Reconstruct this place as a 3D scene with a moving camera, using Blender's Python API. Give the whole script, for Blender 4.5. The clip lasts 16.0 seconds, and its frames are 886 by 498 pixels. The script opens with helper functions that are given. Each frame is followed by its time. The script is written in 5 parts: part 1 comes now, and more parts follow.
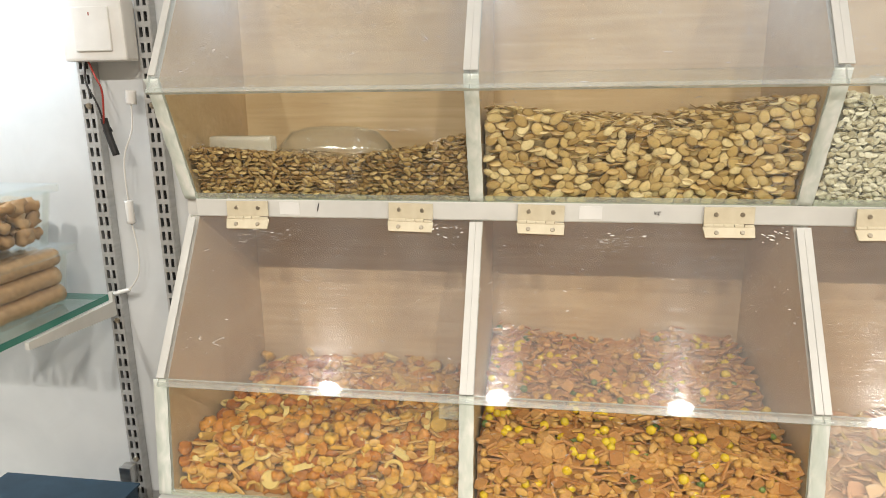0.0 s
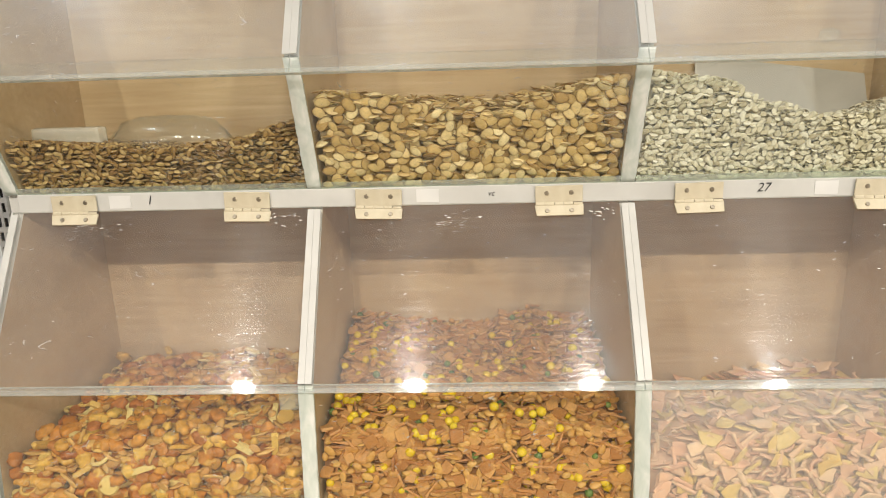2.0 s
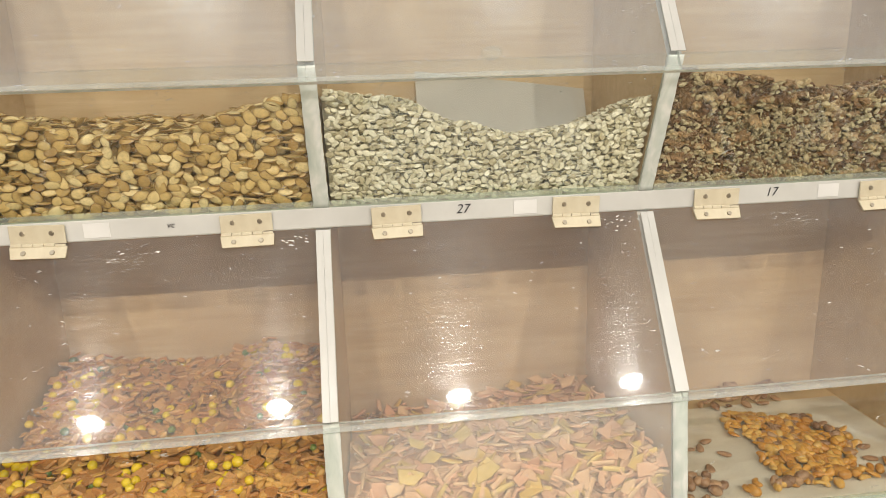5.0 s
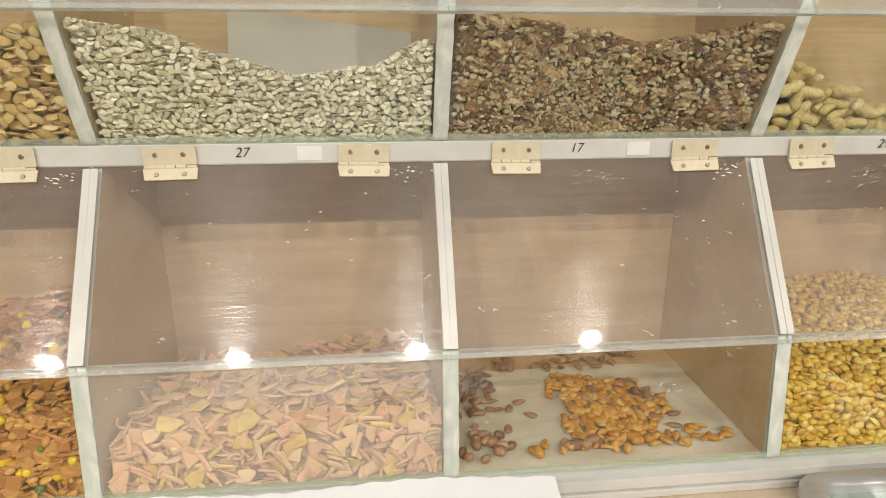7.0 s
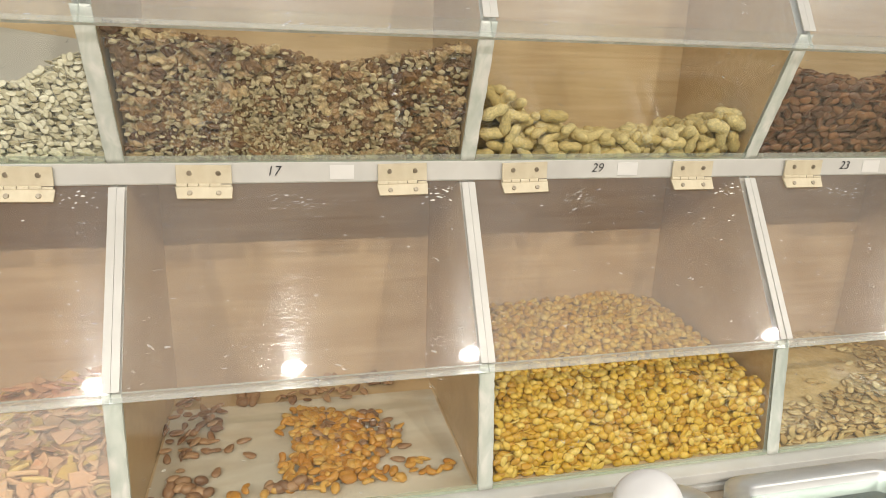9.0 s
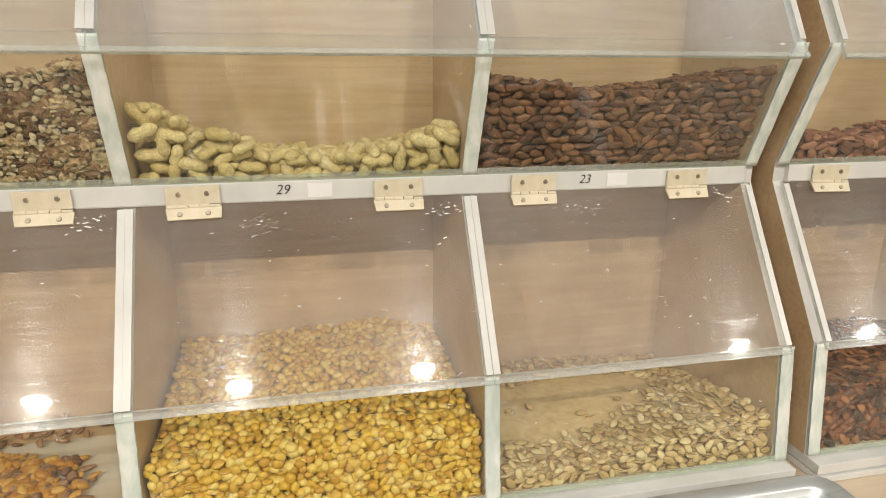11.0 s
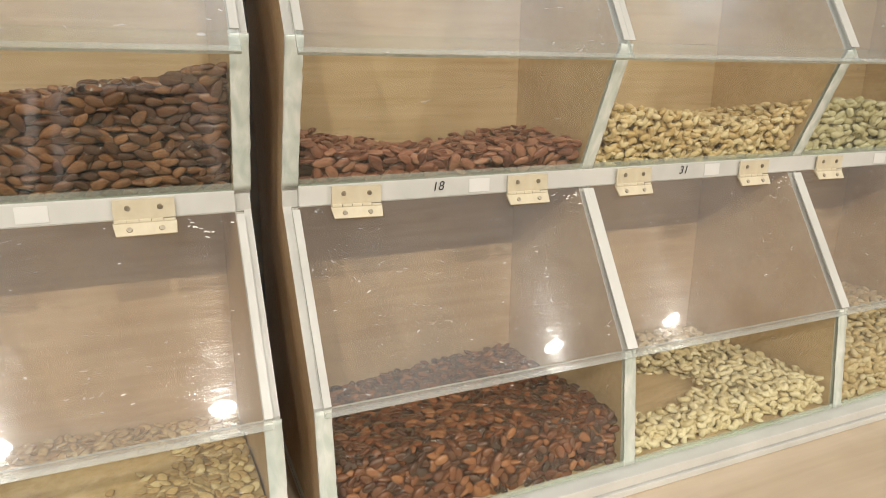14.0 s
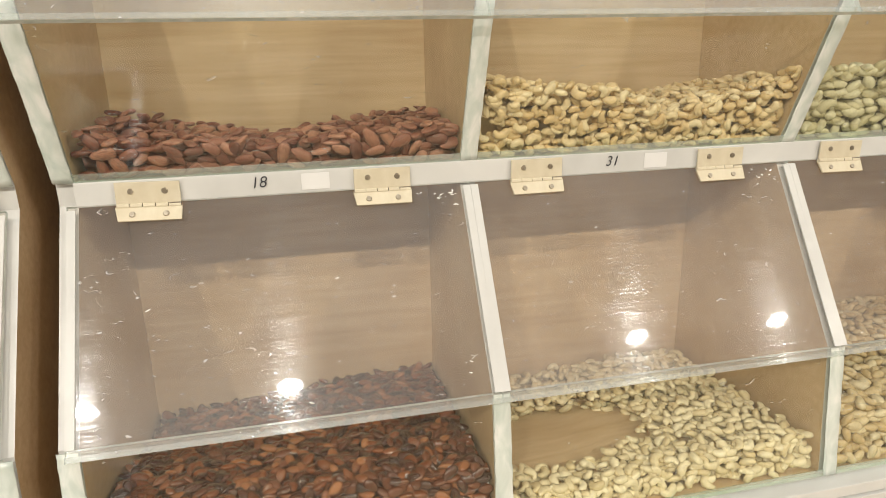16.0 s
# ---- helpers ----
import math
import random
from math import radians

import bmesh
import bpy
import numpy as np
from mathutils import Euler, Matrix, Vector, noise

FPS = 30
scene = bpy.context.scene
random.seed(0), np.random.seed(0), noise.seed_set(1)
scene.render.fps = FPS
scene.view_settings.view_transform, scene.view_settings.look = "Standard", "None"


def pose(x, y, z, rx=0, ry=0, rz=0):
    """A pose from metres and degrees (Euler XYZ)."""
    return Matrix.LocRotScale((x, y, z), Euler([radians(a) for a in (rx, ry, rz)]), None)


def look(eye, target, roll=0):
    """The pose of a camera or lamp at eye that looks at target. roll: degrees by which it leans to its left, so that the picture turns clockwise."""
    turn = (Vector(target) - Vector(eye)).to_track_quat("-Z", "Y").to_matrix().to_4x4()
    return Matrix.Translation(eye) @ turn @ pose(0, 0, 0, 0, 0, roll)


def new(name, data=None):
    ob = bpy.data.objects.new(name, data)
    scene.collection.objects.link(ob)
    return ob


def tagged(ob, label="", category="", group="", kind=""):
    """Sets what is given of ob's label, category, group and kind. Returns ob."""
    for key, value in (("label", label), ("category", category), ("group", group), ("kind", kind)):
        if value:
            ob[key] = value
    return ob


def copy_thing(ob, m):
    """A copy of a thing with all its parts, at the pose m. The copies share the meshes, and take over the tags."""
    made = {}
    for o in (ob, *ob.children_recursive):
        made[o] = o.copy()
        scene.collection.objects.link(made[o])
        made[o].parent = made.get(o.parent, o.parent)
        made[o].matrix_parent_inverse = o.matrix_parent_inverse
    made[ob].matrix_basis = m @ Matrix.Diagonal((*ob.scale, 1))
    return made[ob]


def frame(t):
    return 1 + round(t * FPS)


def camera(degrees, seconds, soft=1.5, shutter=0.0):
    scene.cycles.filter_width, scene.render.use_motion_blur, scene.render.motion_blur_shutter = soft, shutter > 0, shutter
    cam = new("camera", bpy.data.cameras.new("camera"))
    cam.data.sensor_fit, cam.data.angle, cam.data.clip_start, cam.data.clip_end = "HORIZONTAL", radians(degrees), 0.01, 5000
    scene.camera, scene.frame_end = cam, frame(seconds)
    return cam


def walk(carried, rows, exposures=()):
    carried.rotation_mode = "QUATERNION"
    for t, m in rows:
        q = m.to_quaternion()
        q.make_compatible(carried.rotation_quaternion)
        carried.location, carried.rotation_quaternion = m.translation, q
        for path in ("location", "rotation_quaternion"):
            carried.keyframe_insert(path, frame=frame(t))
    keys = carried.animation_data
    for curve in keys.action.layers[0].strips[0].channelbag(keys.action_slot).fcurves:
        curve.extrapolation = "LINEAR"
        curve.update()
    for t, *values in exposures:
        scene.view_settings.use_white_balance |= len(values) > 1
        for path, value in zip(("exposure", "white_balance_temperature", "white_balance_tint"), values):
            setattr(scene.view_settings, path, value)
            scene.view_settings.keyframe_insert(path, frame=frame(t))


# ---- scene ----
cam = camera(67.9, 16.0, soft=0.65)
PATH = [
    (0, (0.424, -0.637, 1.384), (0.13, 1.286, 0.92), -0.7),
    (0.5, (0.423, -0.642, 1.371), (0.165, 1.273, 0.855), -0.5),
    (1, (0.433, -0.636, 1.359), (0.221, 1.284, 0.841), -0.3),
    (1.5, (0.464, -0.623, 1.368), (0.404, 1.305, 0.839), 0.2),
    (2, (0.523, -0.626, 1.376), (0.445, 1.31, 0.879), -1.6),
    (2.5, (0.588, -0.633, 1.375), (0.444, 1.293, 0.854), -0.9),
    (3, (0.654, -0.628, 1.365), (0.549, 1.302, 0.851), -0.5),
    (3.2, (0.678, -0.624, 1.366), (0.595, 1.308, 0.856), -0.7),
    (5.3, (0.769, -0.565, 1.391), (1.009, 1.361, 0.904), -1.8),
    (5.5, (0.793, -0.558, 1.396), (1.013, 1.362, 0.883), -0.9),
    (6, (0.886, -0.557, 1.392), (1.144, 1.347, 0.837), -0.2),
    (6.5, (0.941, -0.569, 1.384), (1.188, 1.337, 0.831), -0.2),
    (7, (0.979, -0.583, 1.365), (1.184, 1.31, 0.752), 0.2),
    (7.5, (1.043, -0.593, 1.365), (1.311, 1.301, 0.779), 1.1),
    (8, (1.102, -0.592, 1.373), (1.531, 1.271, 0.784), 1.8),
    (8.2, (1.12, -0.591, 1.367), (1.575, 1.268, 0.785), 1.7),
    (10.3, (1.435, -0.559, 1.38), (1.872, 1.314, 0.831), 1.7),
    (10.5, (1.477, -0.569, 1.371), (1.93, 1.307, 0.846), 0.9),
    (11, (1.566, -0.586, 1.381), (1.988, 1.29, 0.831), 0.3),
    (11.5, (1.626, -0.593, 1.378), (2.043, 1.292, 0.856), 0.3),
    (12, (1.656, -0.561, 1.39), (2.169, 1.297, 0.857), -0.0),
    (12.5, (1.71, -0.539, 1.389), (2.459, 1.236, 0.851), 0.0),
    (13, (1.832, -0.54, 1.397), (2.621, 1.229, 0.896), 1.2),
    (13.5, (1.944, -0.55, 1.39), (2.699, 1.233, 0.892), 0.9),
    (14, (2.028, -0.543, 1.375), (2.799, 1.224, 0.846), 0.5),
    (14.5, (2.107, -0.482, 1.377), (2.973, 1.262, 0.92), 0.4),
    (15, (2.16, -0.461, 1.375), (2.945, 1.323, 0.922), -1.5),
    (15.5, (2.244, -0.469, 1.373), (2.8, 1.379, 0.846), -0.6),
    (16, (2.333, -0.495, 1.362), (2.757, 1.372, 0.782), -1.2),
]
walk(cam, [(t, look(eye, target, roll)) for t, eye, target, roll in PATH],
     exposures=[(0, -0.05), (3.0, -0.08), (5.5, -0.11), (6.5, -0.08), (7.0, -0.2), (7.5, -0.45), (8.0, -0.1), (10.5, -0.13), (12.5, -0.13), (13.5, -0.12), (15.0, -0.05), (16.0, 0.0)])

# ---- world and light ----
world = bpy.data.worlds.new("world")
scene.world = world
world.use_nodes = True
world.node_tree.nodes["Background"].inputs[0].default_value = (0.9, 0.93, 1.0, 1)
world.node_tree.nodes["Background"].inputs[1].default_value = 0.02
LAMP_Y, CEILING = -2.50, 3.0
LAMP_X = (-0.79, 0.2, 1.2, 2.22, 4.28, 5.26)
NEAR_X, NEAR_Y = (-0.75, 0.26, 1.22, 2.25, 3.24, 4.2), -0.42
for lx in LAMP_X:
    light = bpy.data.lights.new("downlight_lamp", "AREA")
    light.shape, light.size, light.energy, light.color = "DISK", 0.085, 45.0, (1.0, 0.925, 0.825)
    new("downlight_lamp", light).matrix_world = pose(lx, LAMP_Y, CEILING - 0.02)
for lx in NEAR_X:
    light = bpy.data.lights.new("cool_downlight_lamp", "AREA")
    light.shape, light.size, light.energy, light.color = "DISK", 0.085, 1.3, (0.80, 0.90, 1.0)
    new("cool_downlight_lamp", light).matrix_world = pose(lx, NEAR_Y, CEILING - 0.02)
strip = bpy.data.lights.new("led_strip_lamp", "AREA")
strip.shape, strip.size, strip.size_y, strip.energy, strip.color = "RECTANGLE", 0.8, 0.02, 2.5, (0.82, 0.92, 1.0)
new("led_strip_lamp", strip).matrix_world = pose(-0.70, 0.205, 1.548, 15, 0, 0)

# ---- materials ----
def material(name, color=(0.8, 0.8, 0.8), rough=0.5, metal=0.0, coat=0.0):
    m = bpy.data.materials.new(name)
    m.use_nodes = True
    b = m.node_tree.nodes["Principled BSDF"]
    b.inputs["Base Color"].default_value = (*color, 1)
    b.inputs["Roughness"].default_value = rough
    b.inputs["Metallic"].default_value = metal
    b.inputs["Coat Weight"].default_value = coat
    return m, m.node_tree, b


def node(tree, kind, **settings):
    n = tree.nodes.new(kind)
    for key, value in settings.items():
        n.inputs[key.replace("_", " ")].default_value = value
    return n


def coords(tree, scale=(1, 1, 1)):
    tc = tree.nodes.new("ShaderNodeTexCoord")
    mp = tree.nodes.new("ShaderNodeMapping")
    mp.inputs["Scale"].default_value = scale
    tree.links.new(tc.outputs["Object"], mp.inputs["Vector"])
    return mp.outputs["Vector"]


def ramp(tree, fac, stops):
    r = tree.nodes.new("ShaderNodeValToRGB")
    e = r.color_ramp.elements
    while len(e) < len(stops):
        e.new(0.5)
    for el, (p, c) in zip(e, stops):
        el.position, el.color = p, (*c, 1)
    tree.links.new(fac, r.inputs[0])
    return r.outputs[0]


def bumped(tree, b, height, strength, distance):
    n = tree.nodes.new("ShaderNodeBump")
    n.inputs["Strength"].default_value, n.inputs["Distance"].default_value = strength, distance
    tree.links.new(height, n.inputs["Height"])
    tree.links.new(n.outputs[0], b.inputs["Normal"])


def multiplied(tree, a, b):
    n = tree.nodes.new("ShaderNodeMix")
    n.data_type, n.blend_type = "RGBA", "MULTIPLY"
    n.inputs[0].default_value = 1.0
    tree.links.new(a, n.inputs[6])
    tree.links.new(b, n.inputs[7])
    return n.outputs[2]


def grainy(name, stops, scale, detail=5, rough=0.5, bump=0.1, distance=0.001, metal=0.0, noise_scale=1.0, dirt=0.12):
    """A surface whose colour wanders over a stretched noise, with broad stains over it."""
    m, t, b = material(name, rough=rough, metal=metal)
    n = node(t, "ShaderNodeTexNoise", Scale=noise_scale, Detail=detail, Distortion=0.6)
    t.links.new(coords(t, scale), n.inputs["Vector"])
    c = ramp(t, n.outputs[0], stops)
    n2 = node(t, "ShaderNodeTexNoise", Scale=7.0, Detail=6.0)
    t.links.new(coords(t), n2.inputs["Vector"])
    c2 = ramp(t, n2.outputs[0], [(0.35, (1 - dirt,) * 3), (0.65, (1, 1, 1))])
    t.links.new(multiplied(t, c, c2), b.inputs["Base Color"])
    bumped(t, b, n.outputs[0], bump, distance)
    return m


def piece_mat(name, stops, rough=0.5, speck=0.25, speck_scale=260.0, bump=0.35, coat=0.0, rim=None, thick=0.2, streak=0.0, streak_scale=(2.2, 11, 11)):
    """Loose food: the colour changes from piece to piece and is mottled on each. rim: the tint of a seed's thin border, thick: its half thickness;
    streak: how strongly the skin is grained along the piece."""
    m, t, b = material(name, rough=rough, coat=coat)
    b.inputs["Coat Roughness"].default_value = 0.12
    g = t.nodes.new("ShaderNodeNewGeometry")
    c = ramp(t, g.outputs["Random Per Island"], stops)
    n = node(t, "ShaderNodeTexNoise", Scale=speck_scale, Detail=4.0)
    t.links.new(coords(t), n.inputs["Vector"])
    c2 = ramp(t, n.outputs[0], [(0.3, (1 - speck,) * 3), (0.7, (1, 1, 1))])
    c = multiplied(t, c, c2)
    height = n.outputs[0]
    own = t.nodes.new("ShaderNodeAttribute")
    own.attribute_name = "own"
    if rim:
        sep = t.nodes.new("ShaderNodeSeparateXYZ")
        t.links.new(own.outputs["Vector"], sep.inputs[0])
        flat = t.nodes.new("ShaderNodeMath")
        flat.operation = "ABSOLUTE"
        t.links.new(sep.outputs["Z"], flat.inputs[0])
        c = multiplied(t, c, ramp(t, flat.outputs[0], [(0.0, rim), (thick * 0.75, (1, 1, 1))]))
    if streak:
        mp = t.nodes.new("ShaderNodeMapping")
        mp.inputs["Scale"].default_value = streak_scale
        t.links.new(own.outputs["Vector"], mp.inputs["Vector"])
        grain = node(t, "ShaderNodeTexNoise", Scale=1.0, Detail=3.0, Distortion=0.3)
        t.links.new(mp.outputs[0], grain.inputs["Vector"])
        c = multiplied(t, c, ramp(t, grain.outputs[0], [(0.35, (1 - streak,) * 3), (0.62, (1, 1, 1))]))
        height = grain.outputs[0]
    t.links.new(c, b.inputs["Base Color"])
    bumped(t, b, height, bump, 0.001)
    return m


def acrylic(name, haze, rough, scratch, tint=(0.97, 0.985, 0.97), film=(0.86, 0.85, 0.82), spread=0.105):
    """Clear sheet: see-through with a mirror-like gloss, fine scratches and a pale film: dust and, on lids, painted
    ceiling sheen.
    """
    m, t, b = material(name)
    out = t.nodes["Material Output"]
    clear = t.nodes.new("ShaderNodeBsdfTransparent")
    clear.inputs[0].default_value = (*tint, 1)
    gloss = t.nodes.new("ShaderNodeBsdfGlossy")
    gloss.inputs["Roughness"].default_value = rough
    wide = t.nodes.new("ShaderNodeBsdfAnisotropic")
    wide.inputs["Roughness"].default_value = spread
    wide.inputs["Anisotropy"].default_value = 0.74
    for lobe in (gloss, wide):
        lobe.inputs["Color"].default_value = (0.86, 0.94, 1.0, 1)
    across = node(t, "ShaderNodeCombineXYZ", X=1.0)
    t.links.new(across.outputs[0], wide.inputs["Tangent"])
    dust = t.nodes.new("ShaderNodeBsdfDiffuse")
    dust.inputs[0].default_value = (*film, 1)
    facing = t.nodes.new("ShaderNodeLayerWeight")
    facing.inputs[0].default_value = 0.5
    power = t.nodes.new("ShaderNodeMath")
    power.operation = "POWER"
    power.inputs[1].default_value = 4.0
    t.links.new(facing.outputs["Facing"], power.inputs[0])
    fr = t.nodes.new("ShaderNodeMapRange")
    fr.inputs[3].default_value, fr.inputs[4].default_value = 0.034, 0.9
    t.links.new(power.outputs[0], fr.inputs[0])
    # fine scratches run mostly along the sheet, longer than they are wide
    n = node(t, "ShaderNodeTexNoise", Scale=1.0, Detail=3.0, Distortion=1.2)
    t.links.new(coords(t, (22, 520, 520)), n.inputs["Vector"])
    bump = t.nodes.new("ShaderNodeBump")
    bump.inputs["Strength"].default_value, bump.inputs["Distance"].default_value = scratch, 0.0004
    t.links.new(n.outputs[0], bump.inputs["Height"])
    t.links.new(bump.outputs[0], wide.inputs["Normal"])
    both = t.nodes.new("ShaderNodeMixShader")
    fine = t.nodes.new("ShaderNodeMapRange")
    for k, v in zip((1, 2, 3, 4), (0.48, 0.62, 0.05, 0.42)):
        fine.inputs[k].default_value = v
    t.links.new(n.outputs[0], fine.inputs[0])
    t.links.new(fine.outputs[0], both.inputs[0])
    t.links.new(gloss.outputs[0], both.inputs[1])
    t.links.new(wide.outputs[0], both.inputs[2])
    # the film of dust and painted sheen is cloudy, with a few bright scuffs
    cloud = node(t, "ShaderNodeTexNoise", Scale=5.0, Detail=6.0, Roughness=0.6)
    t.links.new(coords(t), cloud.inputs["Vector"])
    cm = t.nodes.new("ShaderNodeMapRange")
    for k, v in zip((1, 2, 3, 4), (0.3, 0.75, haze * 0.5, haze * 1.5)):
        cm.inputs[k].default_value = v
    t.links.new(cloud.outputs[0], cm.inputs[0])
    scuff = node(t, "ShaderNodeTexNoise", Scale=1.0, Detail=5.0, Distortion=2.5)
    t.links.new(coords(t, (60, 130, 130)), scuff.inputs["Vector"])
    sm = t.nodes.new("ShaderNodeMapRange")
    for k, v in zip((1, 2, 3, 4), (0.685, 0.74, 0.0, 0.45)):
        sm.inputs[k].default_value = v
    t.links.new(scuff.outputs[0], sm.inputs[0])
    add = t.nodes.new("ShaderNodeMath")
    t.links.new(cm.outputs[0], add.inputs[0])
    t.links.new(sm.outputs[0], add.inputs[1])
    base = t.nodes.new("ShaderNodeMixShader")
    t.links.new(add.outputs[0], base.inputs[0])
    t.links.new(clear.outputs[0], base.inputs[1])
    t.links.new(dust.outputs[0], base.inputs[2])
    top = t.nodes.new("ShaderNodeMixShader")
    t.links.new(fr.outputs[0], top.inputs[0])
    t.links.new(base.outputs[0], top.inputs[1])
    t.links.new(both.outputs[0], top.inputs[2])
    t.links.new(top.outputs[0], out.inputs["Surface"])
    return m


def veneer(name, light, dark, rough):
    """Pale plywood: broad cathedral figure, fine fibres and a few darker stains."""
    m, t, b = material(name, rough=rough)
    warp = node(t, "ShaderNodeTexNoise", Scale=1.0, Detail=2.0)
    t.links.new(coords(t, (3.0, 5.0, 9.0)), warp.inputs["Vector"])
    rings = t.nodes.new("ShaderNodeMath")
    rings.operation = "MULTIPLY"
    rings.inputs[1].default_value = 26.0
    t.links.new(warp.outputs[0], rings.inputs[0])
    wave = t.nodes.new("ShaderNodeMath")
    wave.operation = "SINE"
    t.links.new(rings.outputs[0], wave.inputs[0])
    fibre = node(t, "ShaderNodeTexNoise", Scale=1.0, Detail=5.0, Distortion=0.5)
    t.links.new(coords(t, (7, 150, 150)), fibre.inputs["Vector"])
    both = t.nodes.new("ShaderNodeMath")
    both.operation = "MULTIPLY_ADD"
    both.inputs[1].default_value = 0.085
    t.links.new(wave.outputs[0], both.inputs[0])
    t.links.new(fibre.outputs[0], both.inputs[2])
    c = ramp(t, both.outputs[0], [(0.2, dark), (0.82, light)])
    stain = node(t, "ShaderNodeTexNoise", Scale=9.0, Detail=6.0)
    t.links.new(coords(t), stain.inputs["Vector"])
    c2 = ramp(t, stain.outputs[0], [(0.32, (0.86, 0.83, 0.80)), (0.6, (1, 1, 1))])
    t.links.new(multiplied(t, c, c2), b.inputs["Base Color"])
    bumped(t, b, fibre.outputs[0], 0.06, 0.001)
    return m


WOOD = veneer("birch_veneer", (0.67, 0.52, 0.33), (0.52, 0.37, 0.21), 0.45)
LAMINATE = grainy("counter_laminate", [(0.3, (0.60, 0.48, 0.34)), (0.7, (0.68, 0.56, 0.42))], (4, 60, 60), rough=0.35, bump=0.03)
WHITE = grainy("white_gloss_paint", [(0.3, (0.62, 0.62, 0.59)), (0.7, (0.70, 0.70, 0.67))], (18, 18, 18), rough=0.35, bump=0.12)
WALL = grainy("wall_paint", [(0.3, (0.60, 0.63, 0.65)), (0.7, (0.66, 0.69, 0.71))], (12, 12, 12), rough=0.6, bump=0.08, dirt=0.06)
CEIL = grainy("ceiling_paint", [(0.3, (0.58, 0.58, 0.57)), (0.7, (0.64, 0.64, 0.63))], (6, 6, 6), rough=0.8, bump=0.05, dirt=0.05)
FLOOR = grainy("floor_tile", [(0.3, (0.26, 0.22, 0.18)), (0.7, (0.34, 0.30, 0.25))], (5, 5, 5), rough=0.25, bump=0.03)
SEAL = grainy("cloudy_acrylic_seam", [(0.3, (0.56, 0.63, 0.57)), (0.5, (0.68, 0.73, 0.67)), (0.68, (0.84, 0.85, 0.80))], (70, 70, 26), rough=0.25, bump=0.3)
# for the unseen walls: a darker beige that limits the light they bounce
SHOP = grainy("low_bounce_wall", [(0.3, (0.34, 0.30, 0.25)), (0.7, (0.42, 0.38, 0.32))], (6, 6, 6), rough=0.7, bump=0.05)
CREAM = grainy("cream_paint", [(0.3, (0.68, 0.60, 0.43)), (0.7, (0.77, 0.70, 0.53))], (60, 60, 60), rough=0.6, bump=0.3, dirt=0.2)
STEEL = grainy("brushed_steel", [(0.3, (0.5, 0.5, 0.5)), (0.7, (0.66, 0.66, 0.65))], (12, 160, 160), rough=0.3, metal=1.0, bump=0.05)
ZINC = grainy("zinc_plated_steel", [(0.3, (0.42, 0.43, 0.43)), (0.7, (0.55, 0.56, 0.56))], (30, 30, 90), rough=0.42, metal=0.35, bump=0.05)
SCREW = grainy("worn_screw", [(0.3, (0.30, 0.26, 0.2)), (0.7, (0.5, 0.45, 0.36))], (200, 200, 200), rough=0.4, metal=0.8)
# plain black: plastic parts, and the painted shade behind the upright's slots
BLACK = grainy("black_plastic_and_slot_shade", [(0.3, (0.012, 0.012, 0.013)), (0.7, (0.03, 0.03, 0.032))], (80, 80, 80), rough=0.4)
RED = grainy("red_wire", [(0.3, (0.3, 0.03, 0.02)), (0.7, (0.4, 0.05, 0.04))], (80, 80, 80), rough=0.4)
PLASTIC = grainy("white_plastic", [(0.3, (0.76, 0.76, 0.74)), (0.7, (0.82, 0.82, 0.8))], (25, 25, 25), rough=0.3, bump=0.03, dirt=0.06)
NAVY = grainy("navy_cardboard", [(0.3, (0.018, 0.055, 0.10)), (0.7, (0.03, 0.08, 0.14))], (25, 25, 25), rough=0.45, bump=0.06)
# white paper with the bin's shade mixed into its colour
SHADED_PAPER = grainy("shaded_paper", [(0.3, (0.42, 0.40, 0.37)), (0.7, (0.48, 0.46, 0.43))], (15, 15, 15), rough=0.7, bump=0.04, dirt=0.06)
PAPER = grainy("white_paper", [(0.3, (0.86, 0.87, 0.89)), (0.7, (0.89, 0.90, 0.92))], (15, 15, 15), rough=0.7, bump=0.04, dirt=0.04)
GREY = grainy("grey_plastic", [(0.3, (0.20, 0.21, 0.22)), (0.7, (0.28, 0.29, 0.3))], (25, 25, 25), rough=0.2, bump=0.02)
INK = grainy("marker_ink", [(0.3, (0.015, 0.015, 0.02)), (0.7, (0.05, 0.05, 0.06))], (300, 300, 300), rough=0.5)
# lid haze: dust, plus the ceiling's pale reflection put into the film colour
LID = acrylic("scratched_acrylic_lid", 0.078, 0.022, 0.32, (0.94, 0.925, 0.895), (0.83, 0.83, 0.83))
LID_UP = acrylic("dusty_sheen_acrylic_lid", 0.12, 0.24, 0.5, film=(0.80, 0.83, 0.88), spread=0.24)
DUSTY = acrylic("dusty_acrylic_front", 0.15, 0.03, 0.4)
FILMY = acrylic("filmed_acrylic_front", 0.028, 0.03, 0.4, (0.97, 0.98, 0.935))
CLEAR = acrylic("clear_acrylic_front", 0.003, 0.02, 0.4, (0.975, 0.985, 0.935))
FROST = acrylic("frosted_edge", 0.15, 0.5, 0.3, (0.93, 0.95, 0.93))
SEAM = acrylic("green_seam", 0.22, 0.2, 0.3, (0.86, 0.93, 0.84))
TRAY = grainy("satin_steel", [(0.3, (0.54, 0.56, 0.57)), (0.7, (0.66, 0.68, 0.68))], (12, 90, 90), rough=0.38, metal=0.6, bump=0.03, dirt=0.06)
BASIN = grainy("dark_grey_basin", [(0.3, (0.13, 0.15, 0.16)), (0.7, (0.19, 0.21, 0.22))], (25, 25, 25), rough=0.3, bump=0.02)
